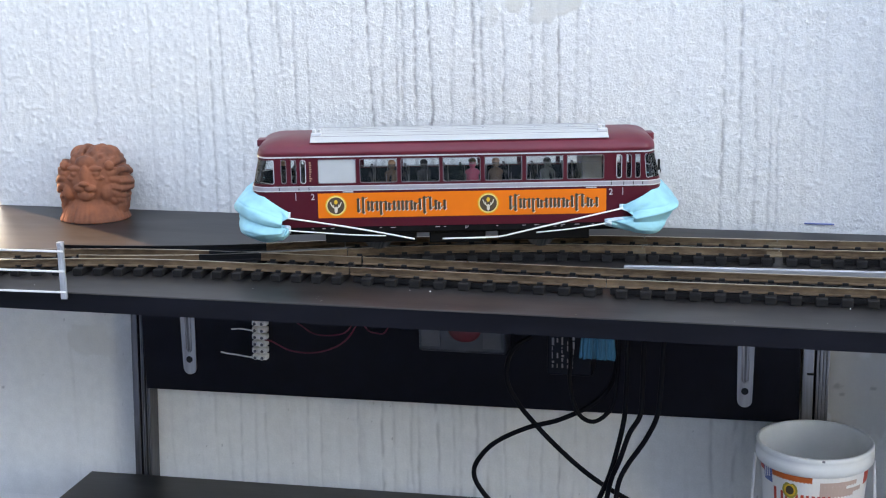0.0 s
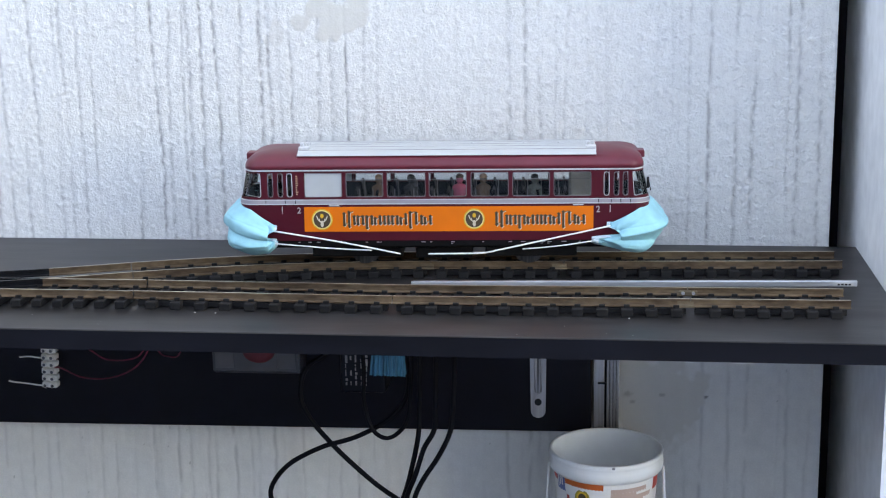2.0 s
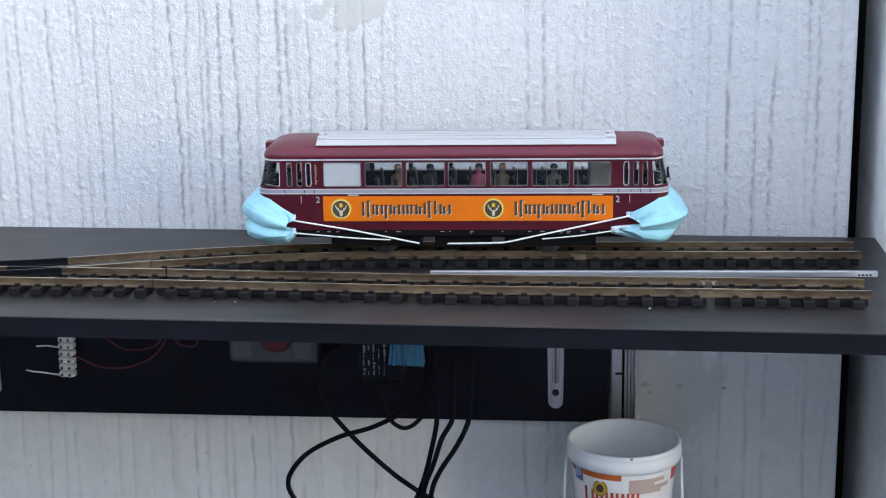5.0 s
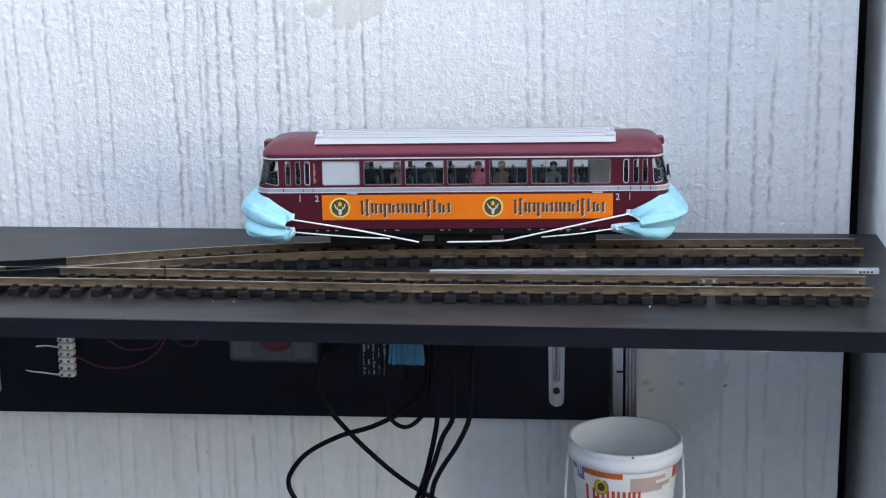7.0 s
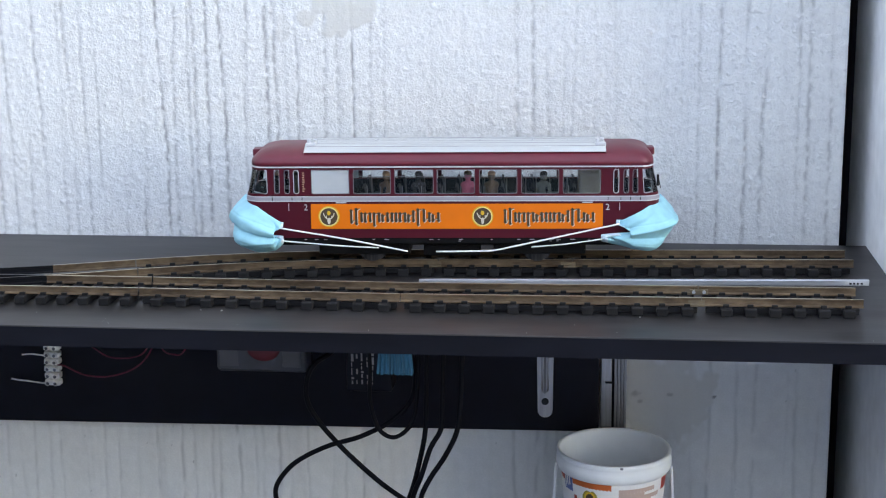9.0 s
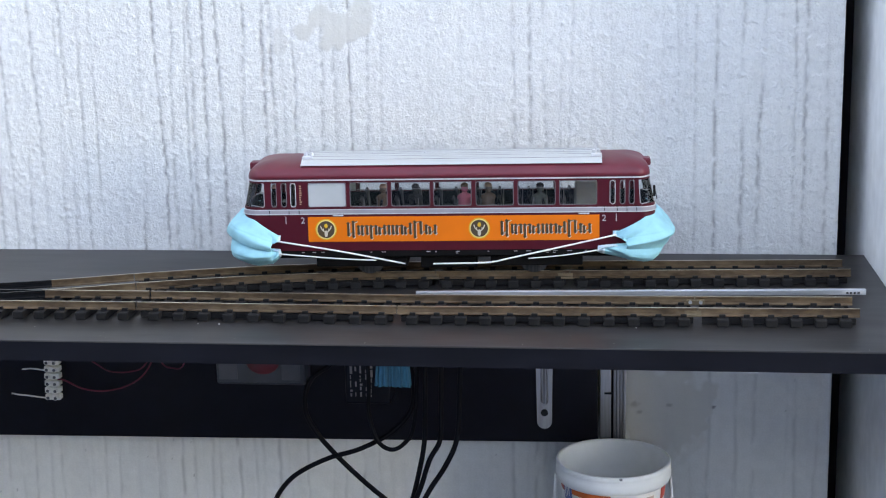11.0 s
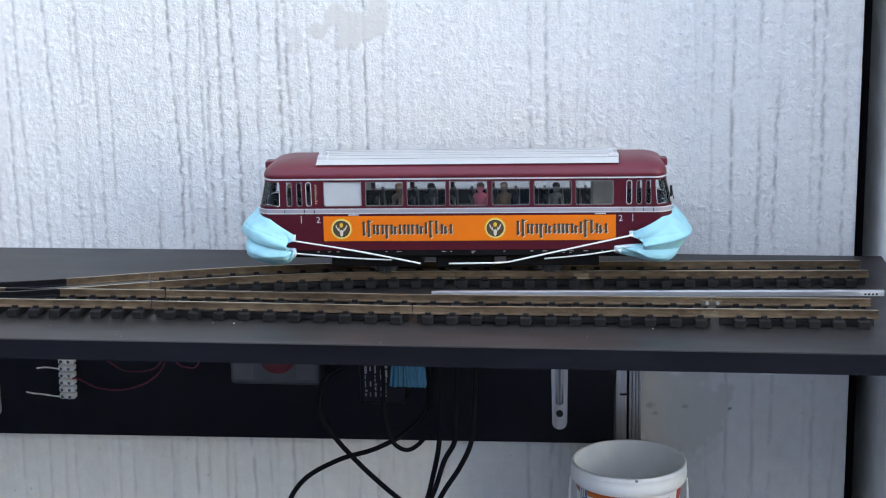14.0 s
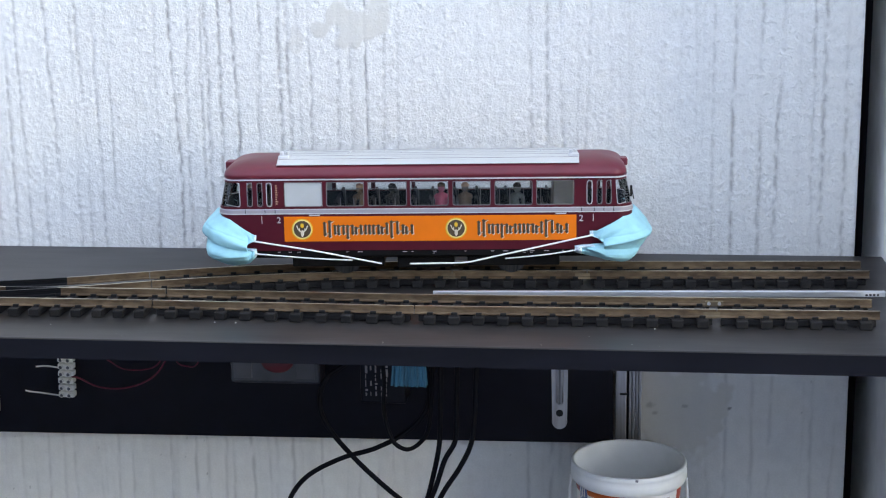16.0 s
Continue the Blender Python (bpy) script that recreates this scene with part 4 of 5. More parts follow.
def build_bus():
    bus = thing("model_railbus", "maroon model railbus with orange advert board, wearing two face masks", "model train", pose(0, 0, SHELF_Z + RAIL_Z))
    full = (0.0, PERIM)
    part("lower_body", band(*full, Z_LOW, Z_SILL, bm=None, zsteps=3), MAROON, bus, "dark maroon painted sides")
    part("window_header", band(*full, Z_HEAD, Z_EAVE), MAROON, bus)
    # openings by arc length, front and back alike, and two panes at each end
    holes = []
    for x0, x1 in [*SIDE_WINDOWS, *DOOR_WINDOWS, PANEL]:
        kind = "panel" if (x0, x1) == PANEL else "door" if x1 - x0 < 0.01 else "side"
        holes.append((s_front(x0), s_front(x1), kind))
        holes.append((s_back(x1), s_back(x0), kind))
    for mid in ((s_front(OUT[0].x) + s_back(OUT[0].x) + PERIM) / 2, (s_back(OUT[-1].x) + s_front(OUT[-1].x)) / 2):
        reach = s_back(OUT[0].x) + PERIM - mid if mid > PERIM * 0.9 else s_front(OUT[-1].x) - mid
        reach = abs(reach)
        on_side = 0.0 if mid > PERIM * 0.9 else 0.0085
        for a, b in ((-reach - on_side, -0.45 * reach), (-0.41 * reach, 0.41 * reach), (0.45 * reach, reach + on_side)):
            holes.append((mid + a, mid + b, "end"))
    holes = sorted(((a % PERIM, a % PERIM + (b - a), k) for a, b, k in holes))
    for (a0, a1, _), (b0, b1, _) in zip(holes, holes[1:] + [(holes[0][0] + PERIM, 0, "")]):
        if b0 - a1 > 0.0004:
            part("pillar", band(a1, b0, Z_SILL, Z_HEAD), MAROON, bus)
    for a, b, k in holes:
        zb, zt = (Z_SILL + 0.0002, Z_HEAD - 0.0002)
        if k == "panel":
            part("blind_window", band(a + 0.0002, b - 0.0002, zb, zt, -0.0004, 0.001), FROSTED, bus, "frosted white blind window")
        else:
            pane = part("window_pane", band(a + 0.0003, b - 0.0003, zb, zt, -0.0007, 0.0003), GLASS, bus)
            pane.visible_shadow = False
        lone = k == "door" and min(abs((a - s_front(x)) % PERIM) for x in (-0.1808, 0.1798)) < 0.001
        part("window_frame", window_ring(a + 0.0005, b - 0.0005, zb + 0.0003, zt - 0.0003, 0.0007, 0.0004, r=0.0029 if k == "door" else 0.0022),
             SILVER if lone or k == "end" else FRAME, bus, "thin window frame")
        if k == "side":
            bm = band(a + 0.001, b - 0.001, Z_HEAD - 0.0080, Z_HEAD - 0.0075, -0.0002, 0.0004)
            part("sash_bar", bm, FRAME, bus)
    # belt lines and gutters
    for z0, z1, material, o in ((0.0766, 0.0818, BELT, 0.0003), (0.0812, 0.0822, SILVER, 0.0006), (0.0762, 0.0772, SILVER, 0.0006), (0.1150, 0.1166, SILVER, 0.0012)):
        part("belt_trim", band(*full, z0, z1, o, 0.0006), material, bus, "silver trim line")
    part("roof", roof_shell(), ROOFRED, bus, "rounded dark red roof", smooth=True)
    # ribbed roof covering
    bm = bmesh.new()
    nr, x0, x1 = 7, -0.1690, 0.1715
    ys = np.linspace(-0.0455, 0.0455, nr * 4 + 1)
    rows = []
    for x in np.linspace(x0, x1, 40):
        rows.append([bm.verts.new((x, y, roof_z(x, y) + 0.0006 + 0.0017 * (0 if j % 4 == 2 else 1))) for j, y in enumerate(ys)])
    for a, b in zip(rows, rows[1:]):
        for j in range(len(ys) - 1):
            bm.faces.new((a[j], b[j], b[j + 1], a[j + 1]))
    low = [[bm.verts.new((x, y, roof_z(x, y) - 0.0004)) for y in ys] for x in (x0, x1)]
    for r, l in ((rows[0], low[0]), (rows[-1], low[1])):
        for j in range(len(ys) - 1):
            bm.faces.new((r[j], r[j + 1], l[j + 1], l[j]))
    cover = part("roof_covering", bm, ROOFMAT, bus, "ribbed silver roof covering")
    for x in (-0.163, 0.166):
        b2 = box(x - 0.006, x + 0.006, -0.031, -0.022, roof_z(x, -0.031) - 0.001, roof_z(x, -0.022) + 0.0040, 0.0008)
        box(x - 0.0045, x - 0.0010, -0.026, -0.018, roof_z(x, -0.022), roof_z(x, -0.022) + 0.0078, 0.0006, b2)
        cyl((x + 0.003, -0.012, roof_z(x, 0)), (x + 0.003, -0.012, roof_z(x, 0) + 0.0052), 0.002, bm=b2)
        part("roof_bracket", b2, SILVER, cover)
    for x in (-0.09, -0.03, 0.03, 0.09, 0.13):
        part("rivet", ball((x, -0.003, roof_z(x, 0) + 0.0024), 0.0016, 0.0016, 0.0014), SILVER, cover)
    for e in (-1, 1):
        lamp = part("top_headlight", box(min(e * 0.2140, e * 0.2310) + CX, max(e * 0.2140, e * 0.2310) + CX, -0.009, 0.009, 0.1215, 0.1300, 0.0015), ROOFRED, bus, "small red headlight housing")
        part("lens", cyl((e * 0.2310 + CX, 0, 0.1258), (e * 0.2321 + CX, 0, 0.1258), 0.0036), WHITEPLASTIC, lamp)
        if e > 0:
            part("wiper", tube([(0.2350, -0.020, 0.0850), (0.2320, -0.024, 0.099)], 0.0006, seg=5, per=2), BLACKPLASTIC, bus)
        if e > 0:
            part("mirror", box(0.2295, 0.2322, -0.034, -0.030, 0.090, 0.103, 0.0010), BLACKPLASTIC, bus, "black wing mirror")
    for k in range(1, 7):
        y = -0.0455 + 0.013 * k
        bm = sweep([Vector((x, y, roof_z(x, y) + 0.0019)) for x in np.linspace(x0 + 0.001, x1 - 0.001, 12)], [(-0.0005, -0.0008), (0.0005, -0.0008), (0.0005, 0.0006), (-0.0005, 0.0006)])
        part("seam", bm, FRAME, cover, "dark seam between the ribs")
    # doors: joints and grab rails
    for side in (-1, 1):
        y = side * (HW + 0.0003)
        for x in (-0.2055, -0.1830, -0.1715, 0.1740, 0.1882, 0.1990, 0.2100):
            part("door_joint", box(x - 0.0004, x + 0.0004, min(y, y - side * 0.0008), max(y, y + side * 0.0004), 0.0745, 0.0835), CHASSIS, bus)
        for x in (-0.1868, 0.1870):
            part("grab_rail", tube([(x, y + side * 0.0008, 0.0660), (x, y + side * 0.0014, 0.070), (x, y + side * 0.0008, 0.0742)], 0.0004, seg=6, per=3), SILVER, bus, "white grab rail")
        for x in (-0.1675, 0.1735):
            text_mesh("2", 0.0100, "class_number", SILVER, bus, pose(x, y + side * 0.0004, 0.0692, 90, 0, 0 if side < 0 else 180))
        for x in (-0.127, 0.151):
            part("vent_plate", box(x - 0.006, x + 0.006, min(y, y + side * 0.0006), max(y, y + side * 0.0006), 0.0743, 0.0756), SILVER, bus)
        # lettering beside the door, too small to read
        rng = random.Random(3)
        bm = bmesh.new()
        for k in range(9):
            w = rng.uniform(0.0015, 0.0032)
            box(-0.1705, -0.1705 + w, min(y, y + side * 0.0003), max(y, y + side * 0.0003), 0.1085 - k * 0.0026, 0.1097 - k * 0.0026, 0, bm)
        part("print_bar", bm, SKIN, bus, "tiny yellow print")["kind"] = "stuff"
        bm = bmesh.new()
        for x in (-0.170, -0.158, -0.148, -0.092, -0.079, -0.028, -0.018, 0.006, 0.042, 0.072, 0.086, 0.108, 0.116, 0.132, 0.152):
            w = rng.uniform(0.002, 0.006)
            box(x, x + w, min(y, y + side * 0.0002), max(y, y + side * 0.0002), 0.0318, 0.0326, 0, bm)
            if rng.random() < 0.5:
                box(x, x + w * 0.6, min(y, y + side * 0.0002), max(y, y + side * 0.0002), 0.0300, 0.0307, 0, bm)
        part("print_bar", bm, GREYPRINT, bus, "tiny pale print")["kind"] = "stuff"
        build_sign(bus, side)
    # chassis
    part("skirt", band(*full, 0.0275, Z_LOW + 0.0004, -0.0008, 0.0015), CHASSIS, bus, "black lower skirt")
    frame_bm = box(-0.205, 0.205, -0.044, 0.044, 0.024, 0.0335, 0.001)
    for x0, x1, z0, y0 in ((-0.155, -0.05, 0.013, -0.042), (-0.035, 0.03, 0.0105, -0.040), (0.045, 0.15, 0.013, -0.042)):
        box(x0, x1, y0, -y0, z0, 0.025, 0.0015, frame_bm)
    part("underframe", frame_bm, CHASSIS, bus, "black underframe with equipment boxes")
    for e in (-1, 1):
        for y in (-0.030, 0.030):
            bm = cyl((e * 0.216 + CX, y, 0.028), (e * 0.228 + CX, y, 0.028), 0.004, seg=14)
            cyl((e * 0.228 + CX, y, 0.028), (e * 0.2300 + CX, y, 0.028), 0.0075, seg=20, bm=bm)
            part("buffer", bm, CHASSIS, bus)
    # inside
    part("floor", box(-0.215, 0.215, -0.046, 0.046, 0.0560, 0.0585), SEAT, bus)
    part("inner_wall", band(*full, 0.0585, Z_SILL - 0.001, -0.0018, 0.001), SEAT, bus)
    part("partition", box(0.1435, 0.1665, -0.020, 0.046, 0.0586, 0.1135, 0.001), INNER, bus, "beige cabin partition")
    for x in (-0.098, -0.083, -0.058, -0.036, -0.012, 0.008, 0.034, 0.060, 0.082, 0.094, 0.110, 0.130, 0.142):
        for y in (-0.028, 0.028):
            bm = box(x - 0.0015, x + 0.0015, y - 0.014, y + 0.014, 0.0586, 0.0905, 0.0010)
            for v in bm.verts:
                v.co.x += (v.co.z - 0.0586) * 0.16 * (1 if int(x * 1000) % 2 else -1)
            box(x - 0.0015 + 0.002, x + 0.010, y - 0.014, y + 0.014, 0.0586, 0.0700, 0.001, bm)
            s = part("seat", bm, SEAT, bus)
            part("grab_bar", tube([(x, y - 0.0145, 0.0700), (x, y - 0.0145, 0.0925)], 0.0005, seg=6, per=2), FRAME, s)
    for x, y, coat, label, hair in ((-0.0770, -0.030, BROWN, "small toy passenger, brown and orange", SKIN), (-0.0400, -0.030, FIGBLACK, "small toy passenger in black", FIGBLACK), (0.0160, -0.028, PINK, "small toy passenger in pink", BROWN),
                                    (0.0430, -0.028, BROWN, "small toy passenger in brown", SKIN), (0.1020, -0.032, FIGGREY, "small toy passenger in dark green", FIGBLACK), (-0.2020, -0.026, FIGBLACK, "small toy driver in black", SKIN), (-0.1880, 0.02, FIGGREY, "small toy passenger in grey", FIGBLACK)):
        toy_figure(bus, x, y, coat, label, hair)
    # wheels
    sets = []
    for x in (-0.095, 0.095):
        bm = cyl((0, -0.026, 0), (0, 0.026, 0), 0.003, seg=10)
        ax = part("wheelset", bm, CHASSIS, bus)
        ax.matrix_basis = pose(x, 0, 0.0167)
        for y in (-1, 1):
            b2 = cyl((0, y * 0.0225, 0), (0, y * 0.0268, 0), 0.0154, seg=28)
            cyl((0, y * 0.0205, 0), (0, y * 0.0225, 0), 0.0172, seg=28, bm=b2)
            part("wheel", b2, DARKSTEEL, ax)
            part("spoke", box(-0.012, 0.012, y * 0.0270 - 0.0004, y * 0.0270 + 0.0004, -0.0015, 0.0015), CHASSIS, ax)
        sets.append(ax)
    build_mask(bus, -1)
    build_mask(bus, 1)
    return bus, sets


BUS, WHEELSETS = build_bus()


# ---- small things on and under the shelf ----
def build_lion():
    """Terracotta lion head as one closed mesh: a face, and a mane of overlapping locks."""
    rng = random.Random(21)
    balls = [((0, 0.010, 0.001), (0.0415, 0.036, 0.0435)), ((0, 0.004, -0.022), (0.0405, 0.038, 0.0260)), ((0, -0.018, 0.007), (0.0310, 0.0225, 0.0320))]
    for sx in (-1, 1):
        balls += [((sx * 0.0066, -0.0395, 0.0005), (0.0076, 0.0052, 0.0050)),       # whisker pads
                  ((sx * 0.0135, -0.0345, 0.0238), (0.0086, 0.0044, 0.0034)),       # brows
                  ((sx * 0.0138, -0.0362, 0.0178), (0.0046, 0.0030, 0.0034)),       # eyes
                  ((sx * 0.0150, -0.0340, 0.0120), (0.0080, 0.0042, 0.0034)),       # cheekbones
                  ((sx * 0.0270, -0.0262, 0.0262), (0.0062, 0.0050, 0.0062)),       # ears
                  ((sx * 0.0225, -0.0270, -0.0060), (0.0080, 0.0080, 0.0110))]      # jowls
    balls += [((0, -0.0372, 0.0150), (0.0058, 0.0046, 0.0130)), ((0, -0.0432, 0.0062), (0.0066, 0.0032, 0.0030)),
              ((0, -0.0375, -0.0090), (0.0105, 0.0056, 0.0062)), ((0, -0.0300, 0.0310), (0.0125, 0.0070, 0.0080))]

    balls += [((-0.014, 0.002, 0.036), (0.013, 0.020, 0.011)), ((0.017, 0.002, 0.035), (0.016, 0.022, 0.012)),  # parted mane
              ((-0.026, -0.004, -0.026), (0.015, 0.020, 0.018)), ((0.026, -0.002, -0.026), (0.016, 0.022, 0.018)),
              ((0, -0.026, -0.034), (0.024, 0.014, 0.013))]

    def lock(pts, r0, r1):
        path = smooth_path(pts, 9)
        for i, p in enumerate(path):
            r = r0 + (r1 - r0) * i / (len(path) - 1)
            balls.append((tuple(p), (r, r, r)))
    for layer, (n, lift, start) in enumerate(((24, 0.0, 0), (20, 0.0020, 1))):
        for k in range(n):
            th = 2 * math.pi * (k + 0.5 * layer + rng.uniform(-0.15, 0.15)) / n
            tw = rng.uniform(-0.05, 0.05) - 0.07 * math.cos(th)
            low = 1.10 if math.sin(th) < -0.25 else 1.04
            stations = ((0.0285, -0.0255), (0.0350, -0.0215), (0.0400, -0.0080), (0.0405, 0.0110), (0.0355, 0.0290))[start:]
            lock([(math.cos(th + tw * q) * (a + lift), y, math.sin(th + tw * q) * (a + lift) * (1.08 if q == 0 else low) + 0.001) for q, (a, y) in enumerate(stations)],
                 0.0044 if layer == 0 else 0.0034, 0.0036)
    for k in range(27):                                                              # ruff under the chin
        ph = radians(-120 + 9.2 * k + rng.uniform(-2, 2))
        s, c = math.sin(ph), math.cos(ph)
        lock([(s * 0.020, -0.010 - c * 0.022, -0.017), (s * 0.032, -0.007 - c * 0.031, -0.029), (s * 0.0395, -0.005 - c * 0.038, -0.0425)], 0.0042, 0.0036)
    nu, nv = 12, 8
    unit = [(0, 0, 1)] + [(math.sin(math.pi * i / nv) * math.cos(2 * math.pi * j / nu), math.sin(math.pi * i / nv) * math.sin(2 * math.pi * j / nu), math.cos(math.pi * i / nv)) for i in range(1, nv) for j in range(nu)] + [(0, 0, -1)]
    last = len(unit) - 1
    tris = [(0, 1 + j, 1 + (j + 1) % nu) for j in range(nu)]
    tris += [(1 + i * nu + j, 1 + (i + 1) * nu + j, 1 + (i + 1) * nu + (j + 1) % nu, 1 + i * nu + (j + 1) % nu) for i in range(nv - 2) for j in range(nu)]
    tris += [(last, 1 + (nv - 2) * nu + (j + 1) % nu, 1 + (nv - 2) * nu + j) for j in range(nu)]
    verts, faces = [], []
    for (cx, cy, cz), (rx, ry, rz) in balls:
        k = len(verts)
        verts += [(cx + rx * x, cy + ry * y, max(-0.0430, cz + rz * z)) for x, y, z in unit]
        faces += [tuple(k + q for q in f) for f in tris]
    me = bpy.data.meshes.new("lion_head")
    me.from_pydata(verts, [], faces)
    me.materials.append(TERRACOTTA)
    ob = new("lion_head", me)
    rm = ob.modifiers.new("clay", "REMESH")
    rm.mode, rm.voxel_size, rm.use_smooth_shade = "VOXEL", 0.0010, True
    sm = ob.modifiers.new("wear", "SMOOTH")
    sm.factor, sm.iterations = 0.5, 4
    ob.matrix_world = pose(-0.778, -0.057, SHELF_Z + 0.0470, 0, 0, 8) @ Matrix.Diagonal((1.12, 1.05, 1.09, 1))
    tagged(ob, "weathered terracotta lion head standing on the shelf", "figurine")


build_lion()


def build_fence():
    f = thing("toy_fence", "silver metal model railing along the shelf edge", "fence", pose(-0.6335, -0.4335, SHELF_Z))
    for k in range(5):
        x = -0.15 * k
        bm = box(x - 0.0035, x + 0.0035, -0.002, 0.002, -0.006, 0.054, 0.0006)
        box(x - 0.0012, x + 0.0012, -0.0030, -0.0018, -0.004, 0.053, 0.0003, bm)
        p = part("post", bm, ALU, f)
        part("cap", cyl((x, 0, 0.054), (x, 0, 0.058), 0.0042, seg=12), ALU, p)
    for z in (0.0015, 0.0250, 0.0475):
        part("rail", tube([(0.004, -0.003, z + 0.0008), (-0.30, -0.003, z - 0.002), (-0.62, -0.003, z)], 0.0013, seg=8, per=4), WHITEWIRE, f)
    return f


build_fence()


def build_bucket():
    b = thing("plastic_bucket", "white plastic food bucket with red and orange label, no lid", "bucket", pose(0.1765, -0.105, 0.42) @ Matrix.Diagonal((1, 1, 1.045, 1)))
    part("pail", lathe([(0.0, 0.002), (0.052, 0.002), (0.0545, 0.005), (0.0640, 0.1155), (0.0675, 0.1165), (0.0700, 0.1195), (0.0706, 0.1235), (0.0706, 0.1285), (0.0692, 0.1320), (0.0700, 0.1340), (0.0702, 0.1375), (0.0692, 0.1395), (0.0668, 0.1395), (0.0655, 0.137), (0.0625, 0.108), (0.0532, 0.006), (0.0, 0.005)], 64), WHITEPLASTIC, b, "white plastic pail with thick rim", smooth=True)

    def patch(a0, a1, z0, z1, material, name, lift=0.0004, slope=0.0):
        bm = bmesh.new()
        n = max(2, int(abs(a1 - a0) / 4))
        rows = []
        for k in range(n + 1):
            a = radians(a0 + (a1 - a0) * k / n)
            row = []
            for z in (z0 + slope * k / n, z1 + slope * k / n):
                for o in (0.0, lift):
                    z += 0.0085
                    r = 0.0545 + 0.0095 * (z - 0.005) / 0.1105 + 0.0002 + o
                    row.append(bm.verts.new((r * math.sin(a), -r * math.cos(a), z)))
            rows.append(row)
        for a, c in zip(rows, rows[1:]):
            bm.faces.new((a[1], c[1], c[3], a[3]))
            bm.faces.new((a[0], a[1], c[1], c[0]))
            bm.faces.new((a[2], c[2], c[3], a[3]))
        return part(name, bm, material, b)
    patch(-90, 88, 0.012, 0.104, LABELWHITE, "label", 0.0002)
    patch(-88, -62, 0.094, 0.104, LABELRED, "label_band", 0.0004)
    patch(-50, -2, 0.0955, 0.1015, LABELORANGE, "label_band", 0.0004)
    patch(-66, -50, 0.086, 0.1015, LABELBLUE, "label_badge", 0.0005)
    for k in range(3):
        patch(-64 + k * 4, -62 + k * 4, 0.088 + 0.001 * k, 0.0985, LABELWHITE, "print_bar", 0.0007)
    for k, (z, w) in enumerate(((0.0915, 44), (0.0865, 30), (0.0825, 52), (0.0785, 40))):
        patch(6, 6 + w, z, z + 0.0012, LABELPALE, "print_bar", 0.0004)
    patch(64, 84, 0.086, 0.104, LABELRED, "label_band", 0.0004)
    patch(-48, -44, 0.050, 0.078, LABELRED, "print_bar", 0.0005)
    for a in (-38, -26, -14, -2, 9):
        patch(a, a + 3.4, 0.052, 0.076, LABELRED, "print_bar", 0.0005)
        patch(a + 6, a + 9.0, 0.052, 0.076, LABELRED, "print_bar", 0.0005)
        patch(a + 2, a + 7.0, 0.062, 0.066, LABELRED, "print_bar", 0.0005)
    seal = bmesh.new()
    a = radians(-26)
    r = 0.0626
    c = Vector((r * math.sin(a), -r * math.cos(a), 0.0965))
    nrm = Vector((math.sin(a), -math.cos(a), 0))
    cyl(c, c + nrm * 0.0008, 0.0098, seg=28, bm=seal)
    part("seal", seal, LABELGOLD, b, "round gold seal")
    s2 = cyl(c + nrm * 0.0008, c + nrm * 0.0011, 0.0072, seg=28)
    part("seal_ring", s2, YELLOW, b)
    part("seal_mark", cyl(c + nrm * 0.0011, c + nrm * 0.0013, 0.0052, seg=20), INK, b)
    part("pour_notch", box(0.0080, 0.0115, -0.0706, -0.0690, 0.1365, 0.1392, 0.0005), DIMPRINT, b)
    h = tube([(-0.0700, 0, 0.118), (-0.0715, -0.010, 0.095), (-0.070, -0.030, 0.060), (-0.045, -0.058, 0.034), (0, -0.072, 0.026), (0.045, -0.058, 0.034), (0.070, -0.030, 0.060), (0.0715, -0.010, 0.095), (0.0700, 0, 0.118)], 0.0018)
    part("carry_handle", h, WHITEPLASTIC, b, smooth=True)
    return b


build_bucket()


def build_brush():
    b = thing("hand_brush", "blue bristled brush hanging under the shelf", "brush", pose(-0.0705, -0.25, SHELF_Z - 0.0220))
    part("head", box(-0.018, 0.018, -0.006, 0.006, -0.022, 0.0, 0.002), BLACKPLASTIC, b)
    rng = random.Random(8)
    for i in range(13):
        for j in range(3):
            x0, y0 = -0.0145 + i * 0.00242, -0.004 + j * 0.004
            x1 = x0 * 1.30 + rng.uniform(-0.0008, 0.0008)
            bm = cyl((x0, y0, -0.022), (x1, y0 * 1.2, -0.0775 + rng.uniform(-0.0006, 0.0008)), 0.0011, 0.0017, seg=6)
            part("bristle_tuft", bm, BLUE, b)
    return b


build_brush()



def build_adapter():
    a = thing("power_adapter", "black power supply with small white print, hung under the shelf", "adapter", pose(-0.118, -0.14, 0.640))
    part("case", box(-0.030, 0.026, 0.0, 0.040, 0.0, 0.1380, 0.003), BLACKBOARD, a)
    rng = random.Random(4)
    for k, x in enumerate((-0.0235, -0.0175, -0.0115, -0.0045, 0.0015)):
        z = 0.010
        while z < 0.075:
            h = rng.uniform(0.002, 0.010)
            if rng.random() < 0.8:
                part("print_bar", box(x, x + rng.choice((0.0012, 0.002, 0.003)), -0.0004, 0.0002, z, z + h), DIMPRINT, a)
            z += h + rng.uniform(0.0012, 0.003)
    part("print_bar", box(-0.0235, -0.015, -0.0004, 0.0002, 0.052, 0.054), WHITEPRINT, a)
    return a


build_adapter()


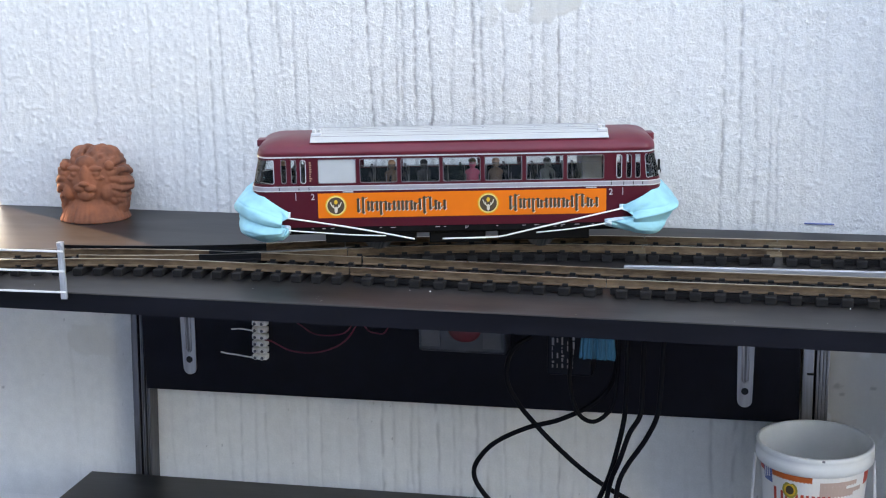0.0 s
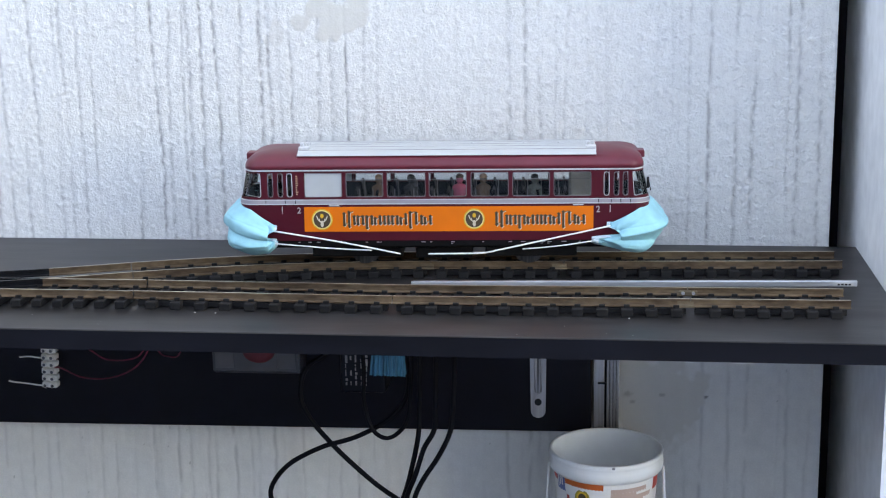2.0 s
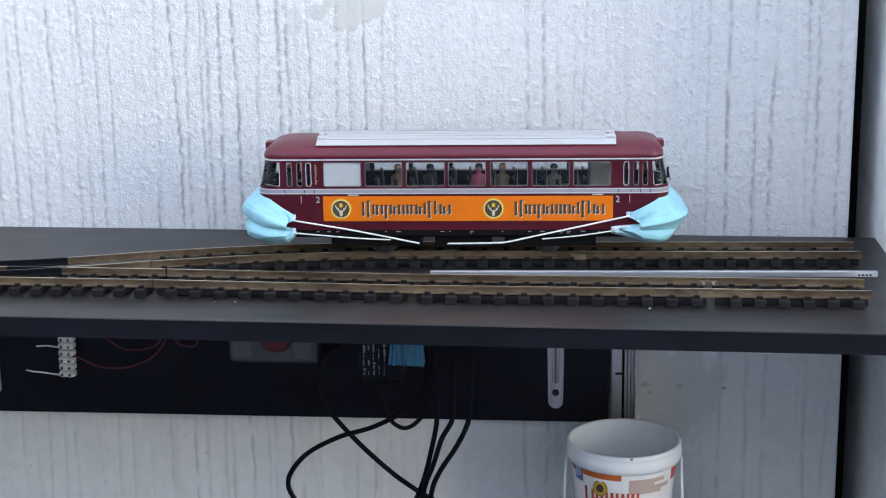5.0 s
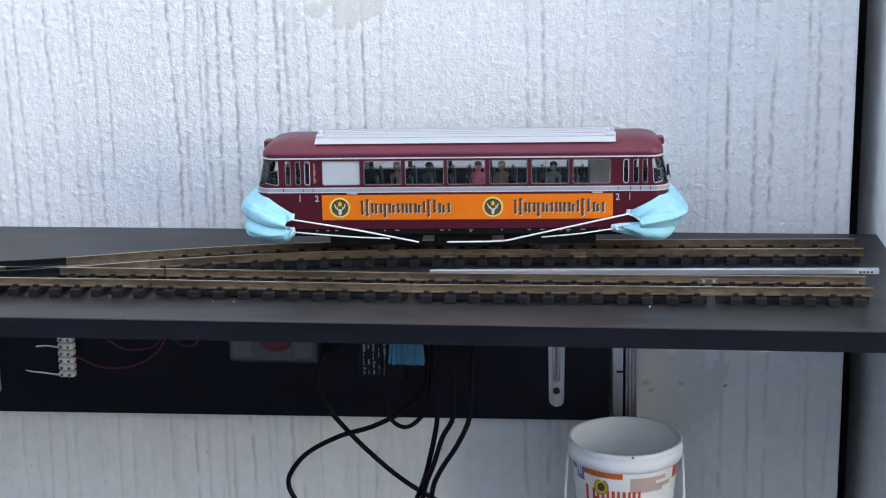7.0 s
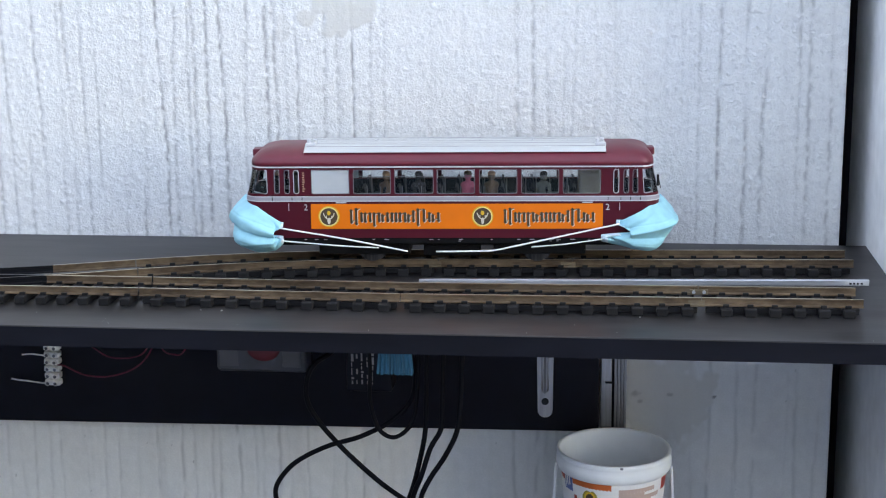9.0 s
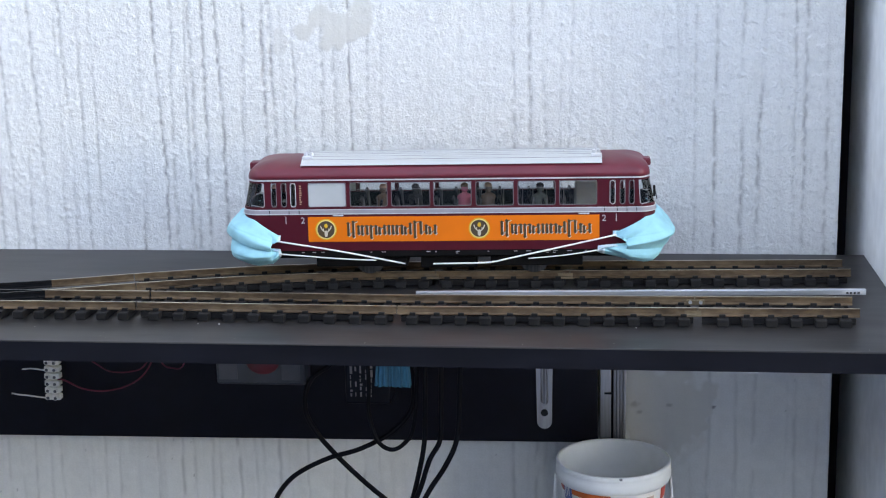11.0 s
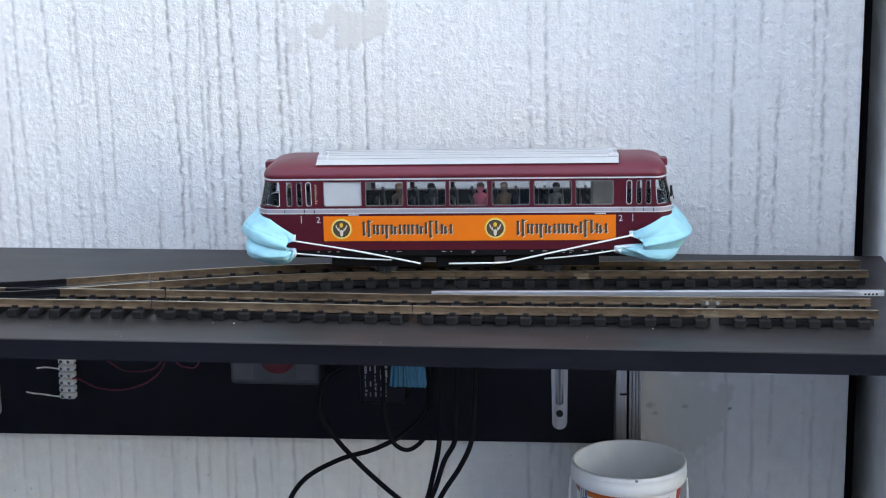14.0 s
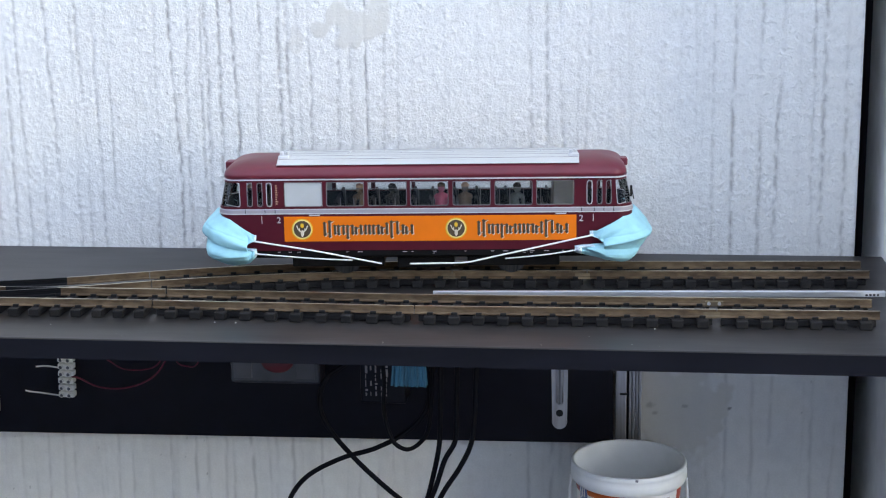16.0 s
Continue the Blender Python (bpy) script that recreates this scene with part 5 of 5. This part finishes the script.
def build_terminal():
    t = thing("terminal_block", "white screw terminal strip on the black panel", "terminal block", pose(-0.557, -0.0385, 0.6065, 0, 1.6, 0))
    for k in range(7):
        z = k * 0.0096
        bm = box(-0.0102, 0.0102, -0.012, 0.0, z + 0.0008, z + 0.0080, 0.0012)
        p = part("pole", bm, TERMINAL, t)
        for x in (-0.0050, 0.0050):
            bm = cyl((x, -0.0105, z + 0.0044), (x, -0.0155, z + 0.0044), 0.0031, 0.0028, seg=14)
            part("screw_tower", bm, TERMINAL, p)
            part("screw", cyl((x, -0.0154, z + 0.0044), (x, -0.0157, z + 0.0044), 0.0022, seg=10), DARKSTEEL, p)
        if k:
            part("web", box(-0.0018, 0.0018, -0.007, -0.002, z - 0.0026, z + 0.0012), TERMINAL, t)
    return t


build_terminal()


def cable(name, pts, r, material, label, category="cable", group=""):
    return tagged(part(name, tube(pts, r, seg=10), material, smooth=True), label, category, group)


Y_T = -0.050
cable("white_wire", [(-0.611, Y_T - 0.004, 0.617), (-0.602, Y_T - 0.002, 0.6145), (-0.591, Y_T, 0.6130), (-0.575, Y_T, 0.6110), (-0.562, Y_T, 0.610)], 0.0010, WHITEWIRE, "loose end of white wire in the terminal strip", "wire", "loose wires")
cable("white_wire", [(-0.594, Y_T - 0.004, 0.650), (-0.582, Y_T, 0.650), (-0.568, Y_T, 0.6485), (-0.560, Y_T, 0.648)], 0.0010, WHITEWIRE, "short white wire in the terminal strip", "wire", "loose wires")
cable("red_wire", [(-0.548, Y_T, 0.636), (-0.537, Y_T, 0.634), (-0.512, Y_T, 0.623), (-0.478, Y_T, 0.622), (-0.444, Y_T, 0.634), (-0.422, Y_T, 0.657), (-0.405, Y_T, 0.700), (-0.40, Y_T, 0.765)], 0.0011, REDWIRE, "dark red wire looping along the panel", "wire", "red wires")
cable("red_wire", [(-0.520, Y_T, 0.70), (-0.505, Y_T, 0.668), (-0.494, Y_T, 0.658), (-0.476, Y_T, 0.648), (-0.449, Y_T, 0.648), (-0.429, Y_T, 0.657), (-0.412, Y_T, 0.69)], 0.0010, REDWIRE, "dark red wire looping along the panel", "wire", "red wires")
cable("red_wire", [(-0.418, Y_T, 0.69), (-0.405, Y_T, 0.660), (-0.392, Y_T, 0.654), (-0.378, Y_T, 0.657), (-0.365, Y_T, 0.69)], 0.0010, REDWIRE, "dark red wire looping along the panel", "wire", "red wires")

Y_C = -0.16
CORDS = [
    [(-0.140, 0.72), (-0.164, 0.692), (-0.185, 0.677), (-0.195, 0.657), (-0.196, 0.631), (-0.184, 0.606), (-0.164, 0.581), (-0.137, 0.553), (-0.102, 0.522), (-0.068, 0.499), (-0.033, 0.480), (0.0, 0.455), (0.02, 0.424)],
    [(-0.074, 0.72), (-0.066, 0.695), (-0.061, 0.674), (-0.066, 0.638), (-0.090, 0.610), (-0.129, 0.588), (-0.171, 0.574), (-0.211, 0.552), (-0.233, 0.527), (-0.238, 0.507), (-0.228, 0.486), (-0.205, 0.460), (-0.18, 0.424)],
    [(-0.116, 0.70), (-0.115, 0.673), (-0.116, 0.637), (-0.107, 0.602), (-0.090, 0.590), (-0.073, 0.599), (-0.062, 0.620), (-0.057, 0.674), (-0.056, 0.72)],
    [(-0.046, 0.74), (-0.046, 0.685), (-0.047, 0.639), (-0.049, 0.599), (-0.057, 0.559), (-0.066, 0.525), (-0.079, 0.492), (-0.095, 0.455), (-0.10, 0.424)],
    [(-0.024, 0.74), (-0.026, 0.68), (-0.027, 0.639), (-0.029, 0.607), (-0.042, 0.582), (-0.053, 0.548), (-0.063, 0.522), (-0.069, 0.492), (-0.072, 0.455), (-0.07, 0.424)],
    [(0.0, 0.74), (-0.003, 0.68), (-0.005, 0.640), (-0.009, 0.607), (-0.023, 0.576), (-0.042, 0.546), (-0.053, 0.522), (-0.057, 0.492), (-0.058, 0.455), (-0.05, 0.424)],
]
for _k, _c in enumerate(CORDS):
    cable("power_cable", [(x, Y_C - 0.006 * _k + 0.012, z) for x, z in _c], 0.0031 if _k != 2 else 0.0027, RUBBER, "black rubber cable hanging in loops below the shelf", "cable", "black cables")


PLATE = mat("dull_grey_plate", (0.075, 0.078, 0.09), 0.5, vary=0.1)


def build_switch_box():
    b = thing("switch_box", "grey translucent box with a round red button", "switch", pose(-0.2695, -0.0385, 0.6405))
    part("case", box(-0.058, 0.058, -0.036, 0.0, 0.0, 0.060, 0.004), SMOKE, b)
    part("lid_rim", box(-0.056, 0.056, -0.0375, -0.0362, 0.004, 0.056, 0.0006), SMOKE, b)
    bm = ball((0.004, -0.038, 0.032), 0.0215, 0.0050, 0.0165, None, 24, 14)
    part("button", bm, RED, b, "domed red button", smooth=True)
    for x in (-0.041, 0.040):
        part("panel_plate", box(x - 0.012, x + 0.012, -0.0386, -0.0376, 0.008, 0.050, 0.0005), PLATE, b)
    return b


build_switch_box()


tagged(part("pencil_mark", box(0.1540, 0.1900, -0.0034, -0.0002, 0.8104, 0.8119, 0.0004), LABELBLUE), "short blue pencil mark on the plaster above the shelf", "mark", kind="structure")


# ---- what moves ----
TRAVEL = [(0.0, -0.2169), (0.1, -0.1920), (0.2, -0.1675), (0.3, -0.1440), (0.4, -0.1220), (0.5, -0.1016), (0.6, -0.0830), (0.7, -0.0660), (0.8, -0.0505), (0.9, -0.0370), (1.0, -0.0251), (1.1, -0.0140),
          (1.2, -0.0045), (1.3, 0.0035), (1.4, 0.0098), (1.5, 0.0146), (1.7, 0.0190), (2.0, 0.0202), (8.0, 0.0202), (14.7, 0.0202), (15.0, 0.0197), (15.2, 0.0186), (15.4, 0.0162), (15.5, 0.0147),
          (15.6, 0.0105), (15.7, 0.0040), (15.8, -0.0045), (15.9, -0.0150), (16.0, -0.0266)]


def bus_pose(s):
    a, b = branch(s - 0.0962)[0], branch(s + 0.0938)[0]
    c = (a + b) / 2
    return pose(c.x, c.y, SHELF_Z + RAIL_Z - 0.0024, 0, 0, math.degrees(math.atan2(b.y - a.y, b.x - a.x)))


def motions():
    walk(BUS, [(t, bus_pose(s)) for t, s in TRAVEL])
    for x, ax in zip((-0.095, 0.095), WHEELSETS):
        walk(ax, [(t, pose(x, 0, 0.0167) @ Matrix.Rotation((s - 0.0202) / 0.0154, 4, "Y")) for t, s in TRAVEL])


motions()
